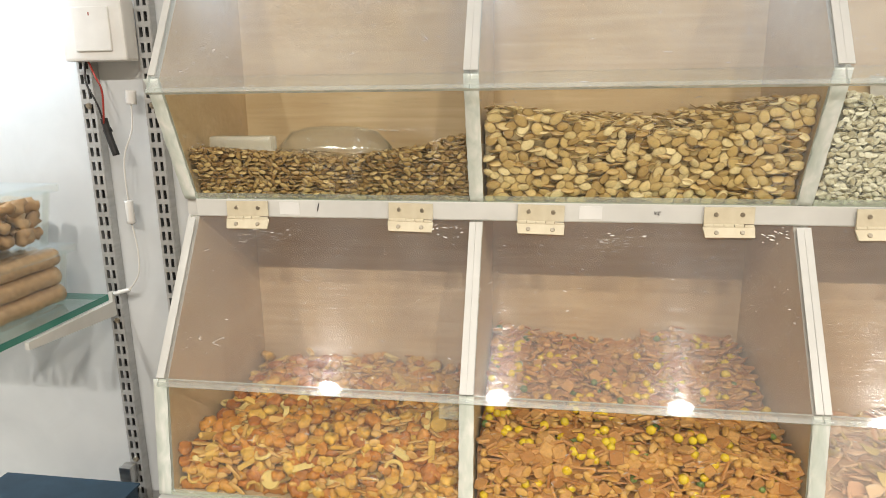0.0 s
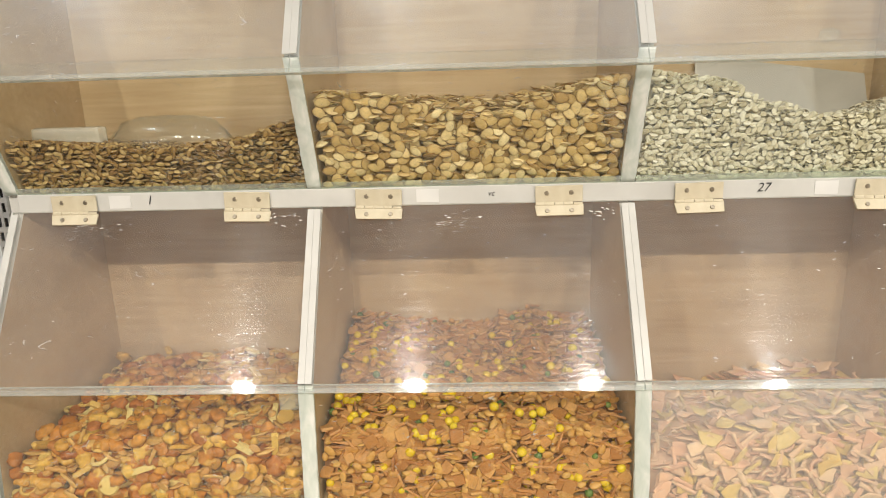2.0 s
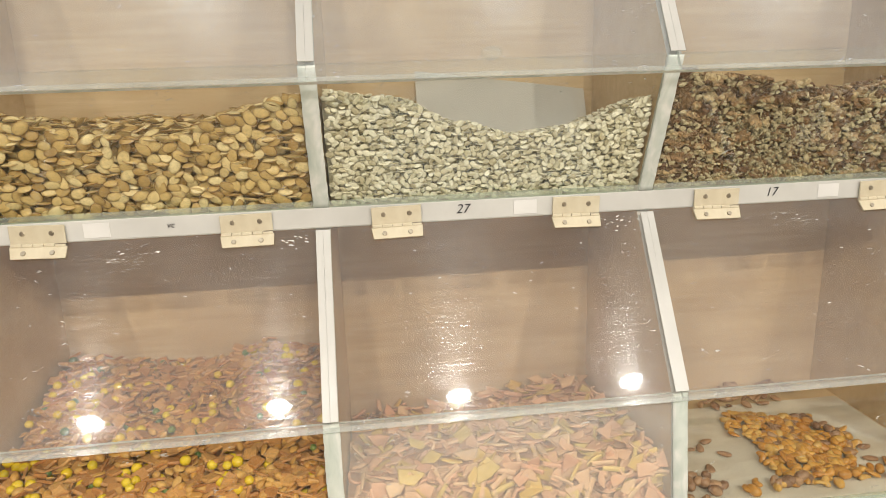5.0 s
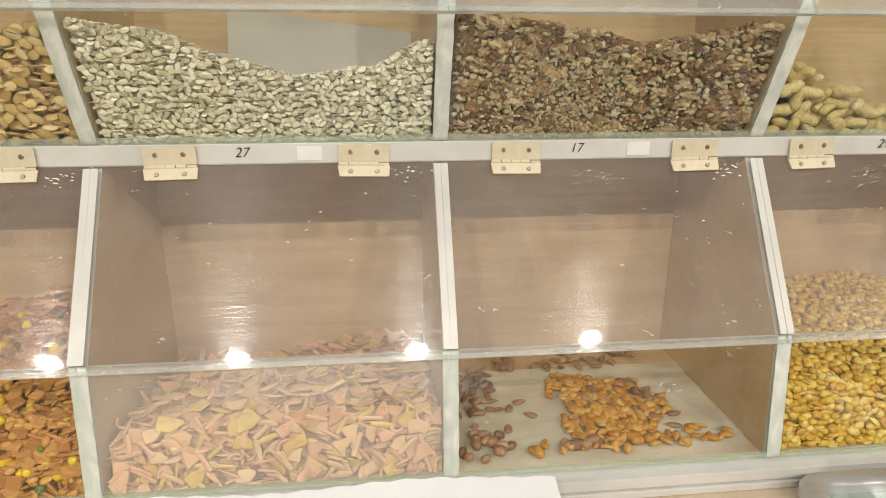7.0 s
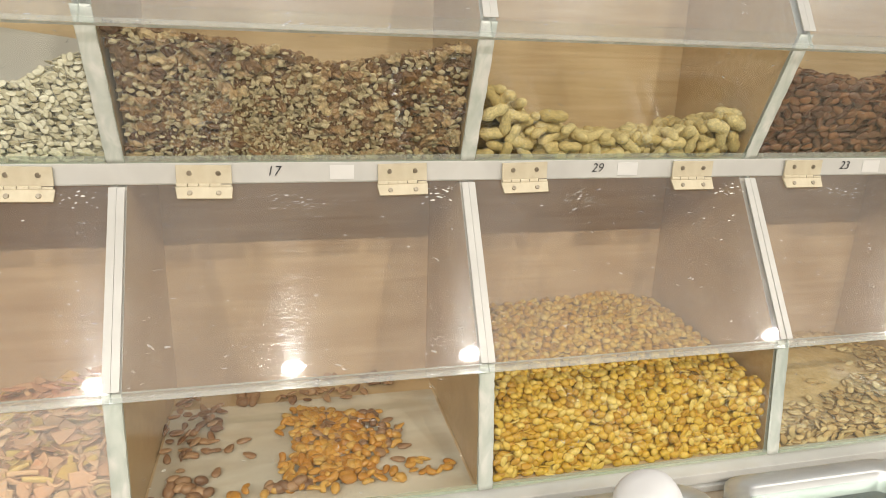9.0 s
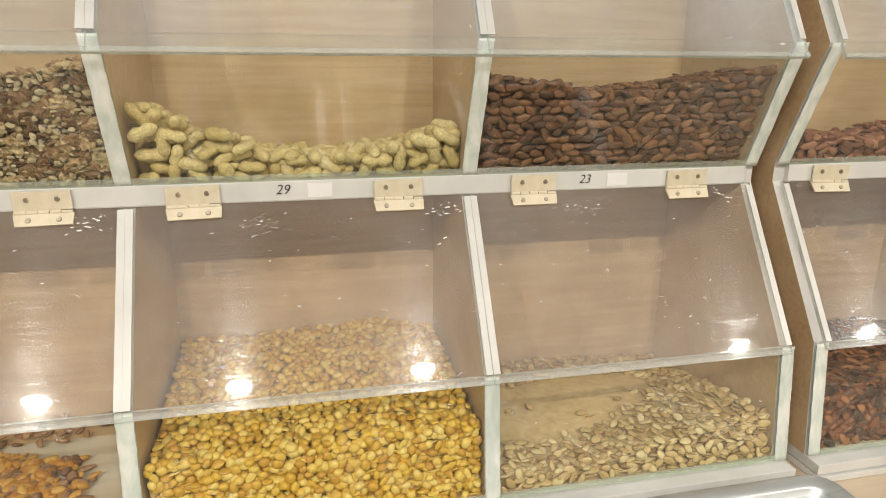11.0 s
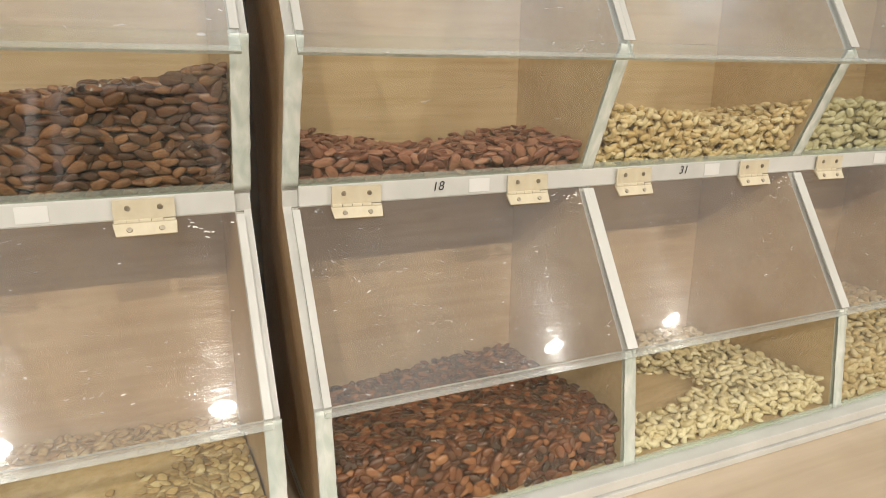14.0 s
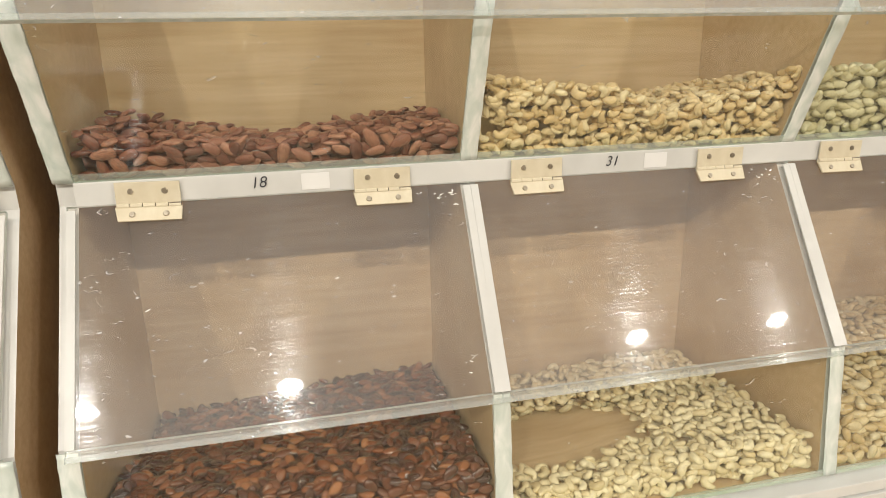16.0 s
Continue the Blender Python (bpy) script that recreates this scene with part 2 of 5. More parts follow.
GLUE = material("dried_glue", (0.82, 0.80, 0.74), 0.15)[0]
TUB = acrylic("cloudy_plastic_tub", 0.06, 0.15, 0.3)
THIN_TUB = acrylic("clear_plastic_scoop", 0.03, 0.12, 0.2, (0.97, 0.97, 0.96))
MILKY = acrylic("milky_plastic_grip", 0.40, 0.2, 0.2)
GLASS = acrylic("green_shelf_glass", 0.03, 0.01, 0.1, (0.88, 0.95, 0.91))
GLASS_EDGE = material("green_glass_edge", (0.05, 0.22, 0.17), 0.1)[0]
GLOW = material("lamp_lens", (0.9, 0.9, 0.9), 0.4)[0]
GLOW.node_tree.nodes["Principled BSDF"].inputs["Emission Color"].default_value = (1, 0.95, 0.88, 1)
GLOW.node_tree.nodes["Principled BSDF"].inputs["Emission Strength"].default_value = 30.0
COLD = material("led_lens", (0.9, 0.9, 0.9), 0.4)[0]
COLD.node_tree.nodes["Principled BSDF"].inputs["Emission Color"].default_value = (0.85, 0.94, 1, 1)
COLD.node_tree.nodes["Principled BSDF"].inputs["Emission Strength"].default_value = 6.0


# ---- mesh helpers ----
def mesh_of(name, bm, mats):
    me = bpy.data.meshes.new(name)
    bm.to_mesh(me)
    bm.free()
    for m in mats if isinstance(mats, (list, tuple)) else [mats]:
        me.materials.append(m)
    return me


def part(name, bm, mats, parent=None, label=""):
    ob = new(name, mesh_of(name, bm, mats))
    ob.parent = parent
    return tagged(ob, label)


def empty(name, label, category, at=(0, 0, 0), group="", kind=""):
    ob = new(name)
    ob.location = at
    ob.empty_display_size = 0.05
    return tagged(ob, label, category, group, kind)


def box(x0, x1, y0, y1, z0, z1, bevel=0.0, bm=None):
    made = bm or bmesh.new()
    vs = bmesh.ops.create_cube(made, size=1)["verts"]
    for v in vs:
        v.co = Vector((x0 + (v.co.x + 0.5) * (x1 - x0), y0 + (v.co.y + 0.5) * (y1 - y0), z0 + (v.co.z + 0.5) * (z1 - z0)))
    if bevel:
        es = list({e for v in vs for e in v.link_edges})
        bmesh.ops.bevel(made, geom=es, offset=bevel, segments=2, affect="EDGES", profile=0.6)
    return made


def cyl(r, depth, m, segs=20, r2=None, bm=None):
    made = bm or bmesh.new()
    bmesh.ops.create_cone(made, cap_ends=True, segments=segs, radius1=r, radius2=r if r2 is None else r2, depth=depth, matrix=m)
    return made


def prism(points, x0, x1, edge_index=1, bevel=0.0):
    """A board with the outline points (y, z), between x0 and x1. Its rim takes the second material."""
    bm = bmesh.new()
    a = [bm.verts.new((x0, y, z)) for y, z in points]
    b = [bm.verts.new((x1, y, z)) for y, z in points]
    n = len(points)
    bm.faces.new(a)
    bm.faces.new(b[::-1])
    for i in range(n):
        bm.faces.new((a[i], b[i], b[(i + 1) % n], a[(i + 1) % n])).material_index = edge_index
    bmesh.ops.recalc_face_normals(bm, faces=bm.faces)
    return bm


def sheet(x0, x1, p, q, thick=0.004, lift=0.0, mat_edge=1):
    """A flat sheet from the line p to the line q (y, z), whose face lies lift in front of them. Its rim takes the second material."""
    d = Vector((0, q[0] - p[0], q[1] - p[1])).normalized()
    n = Vector((0, -d.z, d.y))
    if n.y > 0:
        n = -n
    bm = bmesh.new()
    vs = []
    for off in (lift, lift - thick):
        for x, (y, z) in ((x0, p), (x1, p), (x1, q), (x0, q)):
            vs.append(bm.verts.new(Vector((x, y, z)) + n * off))
    for idx in ((0, 1, 2, 3), (7, 6, 5, 4)):
        bm.faces.new([vs[i] for i in idx])
    for i in range(4):
        j = (i + 1) % 4
        bm.faces.new((vs[i], vs[i + 4], vs[j + 4], vs[j])).material_index = mat_edge
    bmesh.ops.recalc_face_normals(bm, faces=bm.faces)
    return bm


def tube(points, r, name, mat, parent=None, label=""):
    """A round cable through the points."""
    bm = bmesh.new()
    pts = [Vector(p) for p in points]
    fine = []
    for i in range(len(pts) - 1):
        p0, p1, p2, p3 = pts[max(i - 1, 0)], pts[i], pts[i + 1], pts[min(i + 2, len(pts) - 1)]
        for k in range(6):
            u = k / 6
            fine.append(0.5 * ((2 * p1) + (p2 - p0) * u + (2 * p0 - 5 * p1 + 4 * p2 - p3) * u * u + (3 * p1 - p0 - 3 * p2 + p3) * u ** 3))
    fine.append(pts[-1])
    rings = []
    for i, c in enumerate(fine):
        d = (fine[min(i + 1, len(fine) - 1)] - fine[max(i - 1, 0)]).normalized()
        s = d.cross(Vector((0, 1, 0.01))).normalized()
        w = d.cross(s)
        rings.append([bm.verts.new(c + r * (math.cos(a) * s + math.sin(a) * w)) for a in (k * math.pi / 4 for k in range(8))])
    for a, b in zip(rings, rings[1:]):
        for k in range(8):
            bm.faces.new((a[k], a[(k + 1) % 8], b[(k + 1) % 8], b[k])).smooth = True
    bm.faces.new(rings[0][::-1])
    bm.faces.new(rings[-1])
    return part(name, bm, mat, parent, label)


# ---- the room ----
X0, X1, Y0, WALL_Y = -2.6, 6.4, -4.2, 0.30


def structure(name, bm, mat, label):
    return tagged(part(name, bm, mat), label, kind="structure")


structure("floor", box(X0, X1, Y0, WALL_Y + 0.1, -0.1, 0.0), FLOOR, "beige polished tile floor of the shop")
structure("ceiling", box(X0, X1, Y0, WALL_Y + 0.1, CEILING, CEILING + 0.1), CEIL, "plain white painted ceiling with round downlights")
structure("wall_north", box(X0, X1, WALL_Y, WALL_Y + 0.1, 0, CEILING), WALL, "white painted wall behind the bins and shelves")
# added walls out of view, which close the room and hold down bounced light
structure("wall_south", box(X0, X1, Y0 - 0.1, Y0, 0, CEILING), SHOP, "plain unseen beige wall closing the room, toned down to cut bounce")
structure("wall_west", box(X0 - 0.1, X0, Y0 - 0.1, WALL_Y + 0.1, 0, CEILING), SHOP, "plain unseen beige wall closing the room, toned down to cut bounce")
structure("wall_east", box(X1, X1 + 0.1, Y0 - 0.1, WALL_Y + 0.1, 0, CEILING), SHOP, "plain unseen beige wall closing the room, toned down to cut bounce")

def ring(r0, r1, z0, z1):
    bm = bmesh.new()
    prof = [(r0, z1), (r0, z0), (r1 - 0.006, z0), (r1, z0 + 0.006), (r1, z1)]
    loops = [[bm.verts.new((r * math.cos(a), r * math.sin(a), z)) for r, z in prof] for a in (k * math.tau / 32 for k in range(32))]
    for a, b in zip(loops, loops[1:] + loops[:1]):
        for i in range(len(prof) - 1):
            bm.faces.new((a[i], a[i + 1], b[i + 1], b[i]))
    bmesh.ops.recalc_face_normals(bm, faces=bm.faces)
    return bm


downlight = empty("downlight", "round white recessed ceiling downlight, lit", "ceiling lamp", (LAMP_X[0], LAMP_Y, CEILING), "row of downlights")
part("trim_ring", ring(0.07, 0.095, -0.012, -0.001), WHITE, downlight)
part("lens", cyl(0.07, 0.004, Matrix.Translation((0, 0, -0.005)), 32), GLOW, downlight, "glowing frosted lens")
for lx in LAMP_X[1:]:
    copy_thing(downlight, pose(lx, LAMP_Y, CEILING))
cool = empty("downlight", "round white recessed ceiling downlight, dim and cool", "ceiling lamp", (NEAR_X[0], NEAR_Y, CEILING), "dim row of downlights")
part("trim_ring", ring(0.07, 0.095, -0.012, -0.001), WHITE, cool)
part("lens", cyl(0.07, 0.004, Matrix.Translation((0, 0, -0.005)), 32), COLD, cool, "glowing frosted lens")
for lx in NEAR_X[1:]:
    copy_thing(cool, pose(lx, NEAR_Y, CEILING))

# ---- the counter under the bins ----
TOP = 0.9095
counter = empty("counter", "beige wood laminate counter under the snack bins", "counter")
part("countertop", box(-0.02, 3.6, -0.42, 0.29, TOP - 0.03, TOP, 0.003), LAMINATE, counter)
part("front_board", box(-0.02, 3.6, -0.38, -0.36, 0.08, TOP - 0.03), LAMINATE, counter)
part("plinth", box(0.0, 3.58, -0.34, -0.32, 0.0, 0.08), WHITE, counter)
part("side_board", box(-0.02, 0.0, -0.36, 0.29, 0.0, TOP - 0.03), LAMINATE, counter)
part("side_board", box(3.58, 3.6, -0.36, 0.29, 0.0, TOP - 0.03), LAMINATE, counter)

# ---- the bin cabinets ----
# outline of a divider, from the side (y, z)
Z_, L_, C_, B_, F_, T_ = (-0.016, 0.9345), (-0.001, 1.071), (0.104, 1.240), (0.104, 1.262), (0.046, 1.402), (0.148, 1.574)
BACK, PITCH = 0.262, 0.35
OUTLINE = [(-0.010, 0.9325), (0.004, 1.071), (0.109, 1.241), (0.109, 1.262), (0.051, 1.402), (0.153, 1.574), (0.153, 1.60), (BACK, 1.60), (BACK, 0.9325)]


def ragged(x, p, q):
    """A smeared strip of glue down a divider's edge, uneven in width and thickness."""
    d = Vector((0, q[0] - p[0], q[1] - p[1]))
    n = Vector((0, -d.z, d.y)).normalized()
    n = -n if n.y > 0 else n
    bm = bmesh.new()
    rows = []
    for i in range(25):
        at = Vector((x, *p)) + d * (i / 24)
        left, right = 0.0079 + random.uniform(-0.0003, 0.0005), 0.0079 + random.uniform(-0.0003, 0.0005)
        top = 0.0014 + random.uniform(0, 0.0003)
        rows.append([bm.verts.new(at + Vector((dx, 0, 0)) + n * up) for dx, up in ((-left, 0.0002), (-left + 0.0012, top), (right - 0.0012, top), (right, 0.0002))])
    for a, b in zip(rows, rows[1:]):
        for k in range(3):
            bm.faces.new((a[k], a[k + 1], b[k + 1], b[k])).smooth = True
    for end in (rows[0], rows[-1]):
        bm.faces.new(end)
    bmesh.ops.recalc_face_normals(bm, faces=bm.faces)
    return bm


def hinge_mesh():
    """A cream-painted butt hinge: a leaf on the bar, a knuckle and a leaf on the lid, with screws; its pin lies on the origin."""
    bm = box(-0.026, 0.026, -0.0022, 0.0, 0.002, 0.0205, 0.0006)
    d = Vector((0, L_[0] - C_[0], L_[1] - C_[1])).normalized()
    n = Vector((0, d.z, -d.y))
    lower = box(-0.026, 0.026, 0.0, 0.0022, 0.002, 0.0145, 0.0006)
    for v in lower.verts:
        flare = 1.06 - 0.10 * (v.co.z / 0.0145) if v.co.x < 0 else 1.0 + 0.04 * (1 - v.co.z / 0.0145)
        v.co = Vector((v.co.x * flare, 0, 0)) + d * v.co.z + n * v.co.y
    me = bpy.data.meshes.new("tmp")
    lower.to_mesh(me)
    lower.free()
    bm.from_mesh(me)
    bpy.data.meshes.remove(me)
    for k in range(5):
        cyl(0.0026, 0.0098, Matrix.Translation((-0.0208 + 0.0104 * k, -0.0012, 0.0)) @ Matrix.Rotation(math.pi / 2, 4, "Y"), 10, bm=bm)
    count = len(bm.faces)
    for x in (-0.0135, 0.0135):
        cyl(0.0029, 0.0016, Matrix.Translation((x, -0.0026, 0.0125)) @ Matrix.Rotation(math.pi / 2, 4, "X"), 10, 0.0022, bm=bm)
        at = d * 0.0088 + n * 0.0026 + Vector((x, 0, 0))
        cyl(0.0029, 0.0016, Matrix.Translation(at) @ n.to_track_quat("Z", "X").to_matrix().to_4x4(), 10, 0.0022, bm=bm)
    bm.faces.ensure_lookup_table()
    for f in bm.faces[count:]:
        f.material_index = 1
    return mesh_of("hinge", bm, [CREAM, SCREW])


HINGE = hinge_mesh()


def specks(a, b, p, q, lift, scuff=None):
    """Dried glue drops under a lid's hinge, chips and fine scratches all over it, and one brushed scuff near its top at scuff."""
    bm = bmesh.new()
    d = Vector((0, q[0] - p[0], q[1] - p[1]))
    n = Vector((0, -d.z, d.y)).normalized()
    n = -n if n.y > 0 else n
    d2 = d.normalized()
    marks = []
    for k in range(17):
        marks.append((b - random.uniform(0.012, 0.052), random.uniform(0.88, 0.965), random.uniform(0.0004, 0.0015), random.uniform(1.0, 2.6), random.uniform(-0.5, 0.5), 0.6))
    for k in range(16):
        marks.append((random.uniform(a + 0.02, b - 0.02), random.uniform(0.05, 0.97), random.uniform(0.0004, 0.0011), random.uniform(1.0, 3.0), random.uniform(-0.5, 0.5), 0.6))
    for k in range(18):
        marks.append((random.uniform(a + 0.02, b - 0.02), random.uniform(0.04, 0.95), random.uniform(0.0008, 0.0032), 1.0, random.gauss(0, 0.45), 0.05))
    if scuff:
        for k in range(54):
            u = random.gauss(0, 0.5)
            marks.append((scuff + 0.036 * u, 0.875 + 0.03 * random.gauss(0, 1) - 0.02 * u, random.uniform(0.001, 0.0055), 1.0, random.gauss(0.16, 0.14), random.uniform(0.012, 0.03)))
        for k in range(6):
            marks.append((scuff + random.gauss(0, 0.02), 0.90 + random.uniform(-0.03, 0.03), random.uniform(0.0008, 0.0018), 1.6, 0.1, 0.4))
    for x, s, size, long, turn, thin in marks:
        at = Vector((x, p[0], p[1])) + d * s + n * lift
        u = Vector((math.cos(turn), 0, 0)) + d2 * math.sin(turn)
        w = d2 * math.cos(turn) - Vector((math.sin(turn), 0, 0))
        vs = [bm.verts.new(at + u * (size * long * math.cos(g) * random.uniform(0.7, 1.2)) + w * (size * thin * math.sin(g))) for g in (i * math.tau / 7 for i in range(7))]
        peak = bm.verts.new(at + n * min(0.0004, size * thin))
        for i in range(7):
            bm.faces.new((vs[i], vs[(i + 1) % 7], peak))
    bmesh.ops.recalc_face_normals(bm, faces=bm.faces)
    return bm


def text_mesh(name, words, size, mat):
    c = bpy.data.curves.new(name, "FONT")
    c.body, c.size, c.extrude, c.shear, c.offset = words, size, 0.0002, 0.25, -0.008 * size
    c.align_x, c.align_y = "CENTER", "CENTER"
    tmp = new(name, c)
    me = bpy.data.meshes.new_from_object(tmp.evaluated_get(bpy.context.evaluated_depsgraph_get()))
    bpy.data.objects.remove(tmp)
    me.materials.clear()
    me.materials.append(mat)
    return me


def cabinet(x0, columns, hinges, numbers, stickers, label, films, scuffs, ajar, bead=None):
    """A row of double-deck display bins; x0 is the middle of its first divider."""
    cab = empty("bin_cabinet", label, "display bins", (x0, 0, TOP), "snack bin cabinets")
    cab.location = (0, 0, 0)
    x1, t = x0 + columns * PITCH, 0.0075
    part("back_panel", box(x0 - t, x1 + t, BACK + 0.0005, BACK + 0.012, TOP, 1.60), WOOD, cab)
    part("top_panel", box(x0 - t, x1 + t, 0.15, BACK + 0.012, 1.602, 1.618, 0.001), WHITE, cab)
    part("base", box(x0 - t, x1 + t, -0.034, BACK, 0.9195, 0.932, 0.0012), WHITE, cab, "white painted base ledge")
    part("kick_strip", box(x0 - t, x1 + t, -0.037, BACK, TOP + 0.0005, 0.918, 0.001), WHITE, cab)
    bar = part("hinge_bar", box(x0 + t, x1 - t, 0.1015, 0.1125, 1.2405, 1.2615, 0.001), WHITE, cab, "white painted bar with handwritten bin numbers")
    part("top_bar", box(x0 + t, x1 - t, 0.148, 0.159, 1.575, 1.60, 0.001), WHITE, cab)
    for k in range(columns + 1):
        x = x0 + k * PITCH
        board = part("divider", prism(OUTLINE, x - t, x + t), [WOOD, WHITE], cab)
        for p, q in ((Z_, L_), (B_, F_)):
            part("seam_strip", ragged(x, p, q), SEAL, board, "cloudy white-green glued seam")
    for k in range(columns):
        a, b = x0 + k * PITCH + t + 0.0004, x0 + (k + 1) * PITCH - t - 0.0004
        part("shelf", box(a, b, 0.113, BACK - 0.0005, 1.250, 1.2605), WOOD, cab)
        part("bin_floor", box(a, b, -0.009, BACK - 0.0005, 0.9322, 0.9339), WOOD, cab)
        a, b = x0 + k * PITCH + 0.0001, x0 + (k + 1) * PITCH - 0.0001
        for name, p, q, mats, lift in (("front_panel", Z_, L_, [films.get(k, CLEAR), SEAL], 0.0), ("front_panel", B_, F_, [CLEAR, CLEAR], 0.0),
                                       ("lid", L_, C_, [LID, SEAL], 0.0035), ("lid", F_, T_, [LID_UP, SEAL], 0.0035)):
            low = name == "lid" and p is L_
            over = 0.0 if name != "lid" else 0.042 if low else 0.098
            lip = (p[0] - over * (q[0] - p[0]), p[1] - over * (q[1] - p[1]))
            if low:
                out = ajar.get(k, 0.0) * 0.2
                p, lip = (p[0] - out * 0.85, p[1] + out * 0.53), (lip[0] - out * 0.85, lip[1] + out * 0.53)
            pane = part(name, sheet(a, b, lip, q, 0.004, lift), mats, cab)
            pane.visible_shadow = False
            d = (q[0] - p[0], q[1] - p[1])
            p2, q2 = (p[0] + 0.006 * d[0], p[1] + 0.006 * d[1]), (q[0] - 0.006 * d[0], q[1] - 0.006 * d[1])
            wide = 0.0072 if name == "lid" else 0.0075
            if low:
                q2 = (q[0] - 0.02 * d[0], q[1] - 0.02 * d[1])
            if name == "lid":
                part("bottom_edge", sheet(a, b, lip, (lip[0] + 0.024 * d[0], lip[1] + 0.024 * d[1]), 0.001, lift + 0.0012, 0), FROST, pane, "frosted cut edge")
                for s0, s1 in ((a, a + wide), (b - wide, b)):
                    part("edge_strip", sheet(s0, s1, p2, q2, 0.0012, lift + 0.0014, 0), WHITE, pane)
            else:
                low_edge = (p[0] + 0.05 * d[0], p[1] + 0.05 * d[1])
                if p is Z_:
                    part("top_seam", sheet(a + 0.008, b - 0.008, (q[0] - 0.022 * d[0], q[1] - 0.022 * d[1]), q, 0.001, lift + 0.0012, 0), FROST, pane, "frosted cut edge")
                part("bottom_seam", sheet(a + 0.008, b - 0.008, p, low_edge, 0.001, lift + 0.0012, 0), SEAM, pane, "cloudy green glued seam")
            if name == "lid" and not low and k == bead:
                drop = bmesh.new()
                bmesh.ops.create_uvsphere(drop, u_segments=16, v_segments=8, radius=1.0, matrix=Matrix.Translation((a + 0.169, p[0] - 0.004, p[1] + 0.006)) @ Matrix.Diagonal((0.010, 0.003, 0.006, 1.0)))
                for f in drop.faces:
                    f.smooth = True
                part("glue_bead", drop, TUB, pane, "clear dried glue bead").visible_shadow = False
            if low:
                tagged(part("glue_residue", specks(a, b, p, q, lift + 0.0002, scuffs.get(k)), GLUE, pane, "dried white glue specks"), kind="stuff")
            if low:
                for hx in hinges[k]:
                    h = new("hinge", HINGE)
                    h.parent, h.location = pane, (hx, C_[0] - 0.0045, 1.2395)
                    h.rotation_euler = (0, radians(random.uniform(-1.5, 1.5)), 0)
                    tagged(h, "cream-painted metal hinge")
        if numbers[k]:
            words, nx = numbers[k]
            lab = new("number_label", text_mesh("number_label", words, 0.009 if words == "vc" else 0.0142, INK))
            lab.parent, lab.matrix_basis = bar, pose(nx - 0.004, 0.1008, 1.2525, 90, random.uniform(-3, 3), 0)
        sx = stickers[k]
        part("sticker", box(sx - 0.0125, sx + 0.0125, 0.1006, 0.1013, 1.244, 1.2585), PLASTIC, bar, "blank white paper sticker")
    return cab


cabinet(0.0, 6, [(0.075, 0.274), (0.423, 0.624), (0.777, 0.970), (1.130, 1.328), (1.464, 1.671), (1.823, 2.013)],
        [("I", 0.165), ("vc", 0.553), ("27", 0.851), ("17", 1.20), ("29", 1.555), ("23", 1.889)], [0.127, 0.478, 0.915, 1.265, 1.589, 1.925],
        "white and birch wood two-tier snack bins with clear lids", {0: FILMY, 2: DUSTY, 5: FILMY}, {0: 0.10, 1: 0.50, 3: 1.215, 4: 1.525, 5: 1.875}, {5: 0.010, 4: 0.003, 2: 0.004}, 2)
cabinet(2.1455, 3, [(2.211, 2.412), (2.562, 2.762), (2.908, 3.109)],
        [("18", 2.306), ("31", 2.646), None], [2.352, 2.69, 3.02],
        "shorter white and birch wood two-tier nut bins with clear lids", {}, {}, {0: 0.008, 1: 0.002})

tab = part("acrylic_tab", box(0.319, 0.340, 0.0045, 0.0075, 1.040, 1.066, 0.001), FROST)
tab.visible_shadow = False
tagged(tab, "small frosted acrylic tab glued inside the front panel", "tab")

# ---- loose food: shapes of single pieces, long axis along x ----
def lathe(radius, segs=7, rings=6, flat=1.0, bumps=0.0, seed=0):
    """A kernel whose radius along its length is radius(x), x from -1 to 1, pressed flat in z."""
    rng = np.random.RandomState(seed)
    xs = -np.cos(np.linspace(0, np.pi, rings + 1))
    v, f = [(-1.0, 0, 0)], []
    for x in xs[1:-1]:
        for k in range(segs):
            a = math.tau * k / segs
            r = radius(x) * (1 + bumps * rng.uniform(-1, 1))
            v.append((x, r * math.cos(a), r * math.sin(a) * flat))
    v.append((1.0, 0, 0))
    last = len(v) - 1
    for k in range(segs):
        j = (k + 1) % segs
        f.append((0, 1 + j, 1 + k))
        for i in range(rings - 2):
            a, b, c, d = 1 + i * segs + k, 1 + i * segs + j, 1 + (i + 1) * segs + j, 1 + (i + 1) * segs + k
            f += [(a, b, c), (a, c, d)]
        a = 1 + (rings - 2) * segs
        f.append((a + k, a + j, last))
    return np.array(v), np.array(f)


def bent(shape, amount):
    """Bends a piece about its thickness axis into an arc."""
    v, f = shape
    w = v.copy()
    ang, r = v[:, 0] * amount, 1.0 / amount
    w[:, 0] = (r + v[:, 1]) * np.sin(ang)
    w[:, 1] = (r + v[:, 1]) * np.cos(ang) - r
    w[:, 0] /= abs(w[:, 0]).max()
    w[:, 1] -= w[:, 1].mean()
    return w, f


def cupped(shape, amount):
    v, f = shape
    w = v.copy()
    w[:, 2] += amount * (v[:, 0] ** 2)
    return w, f


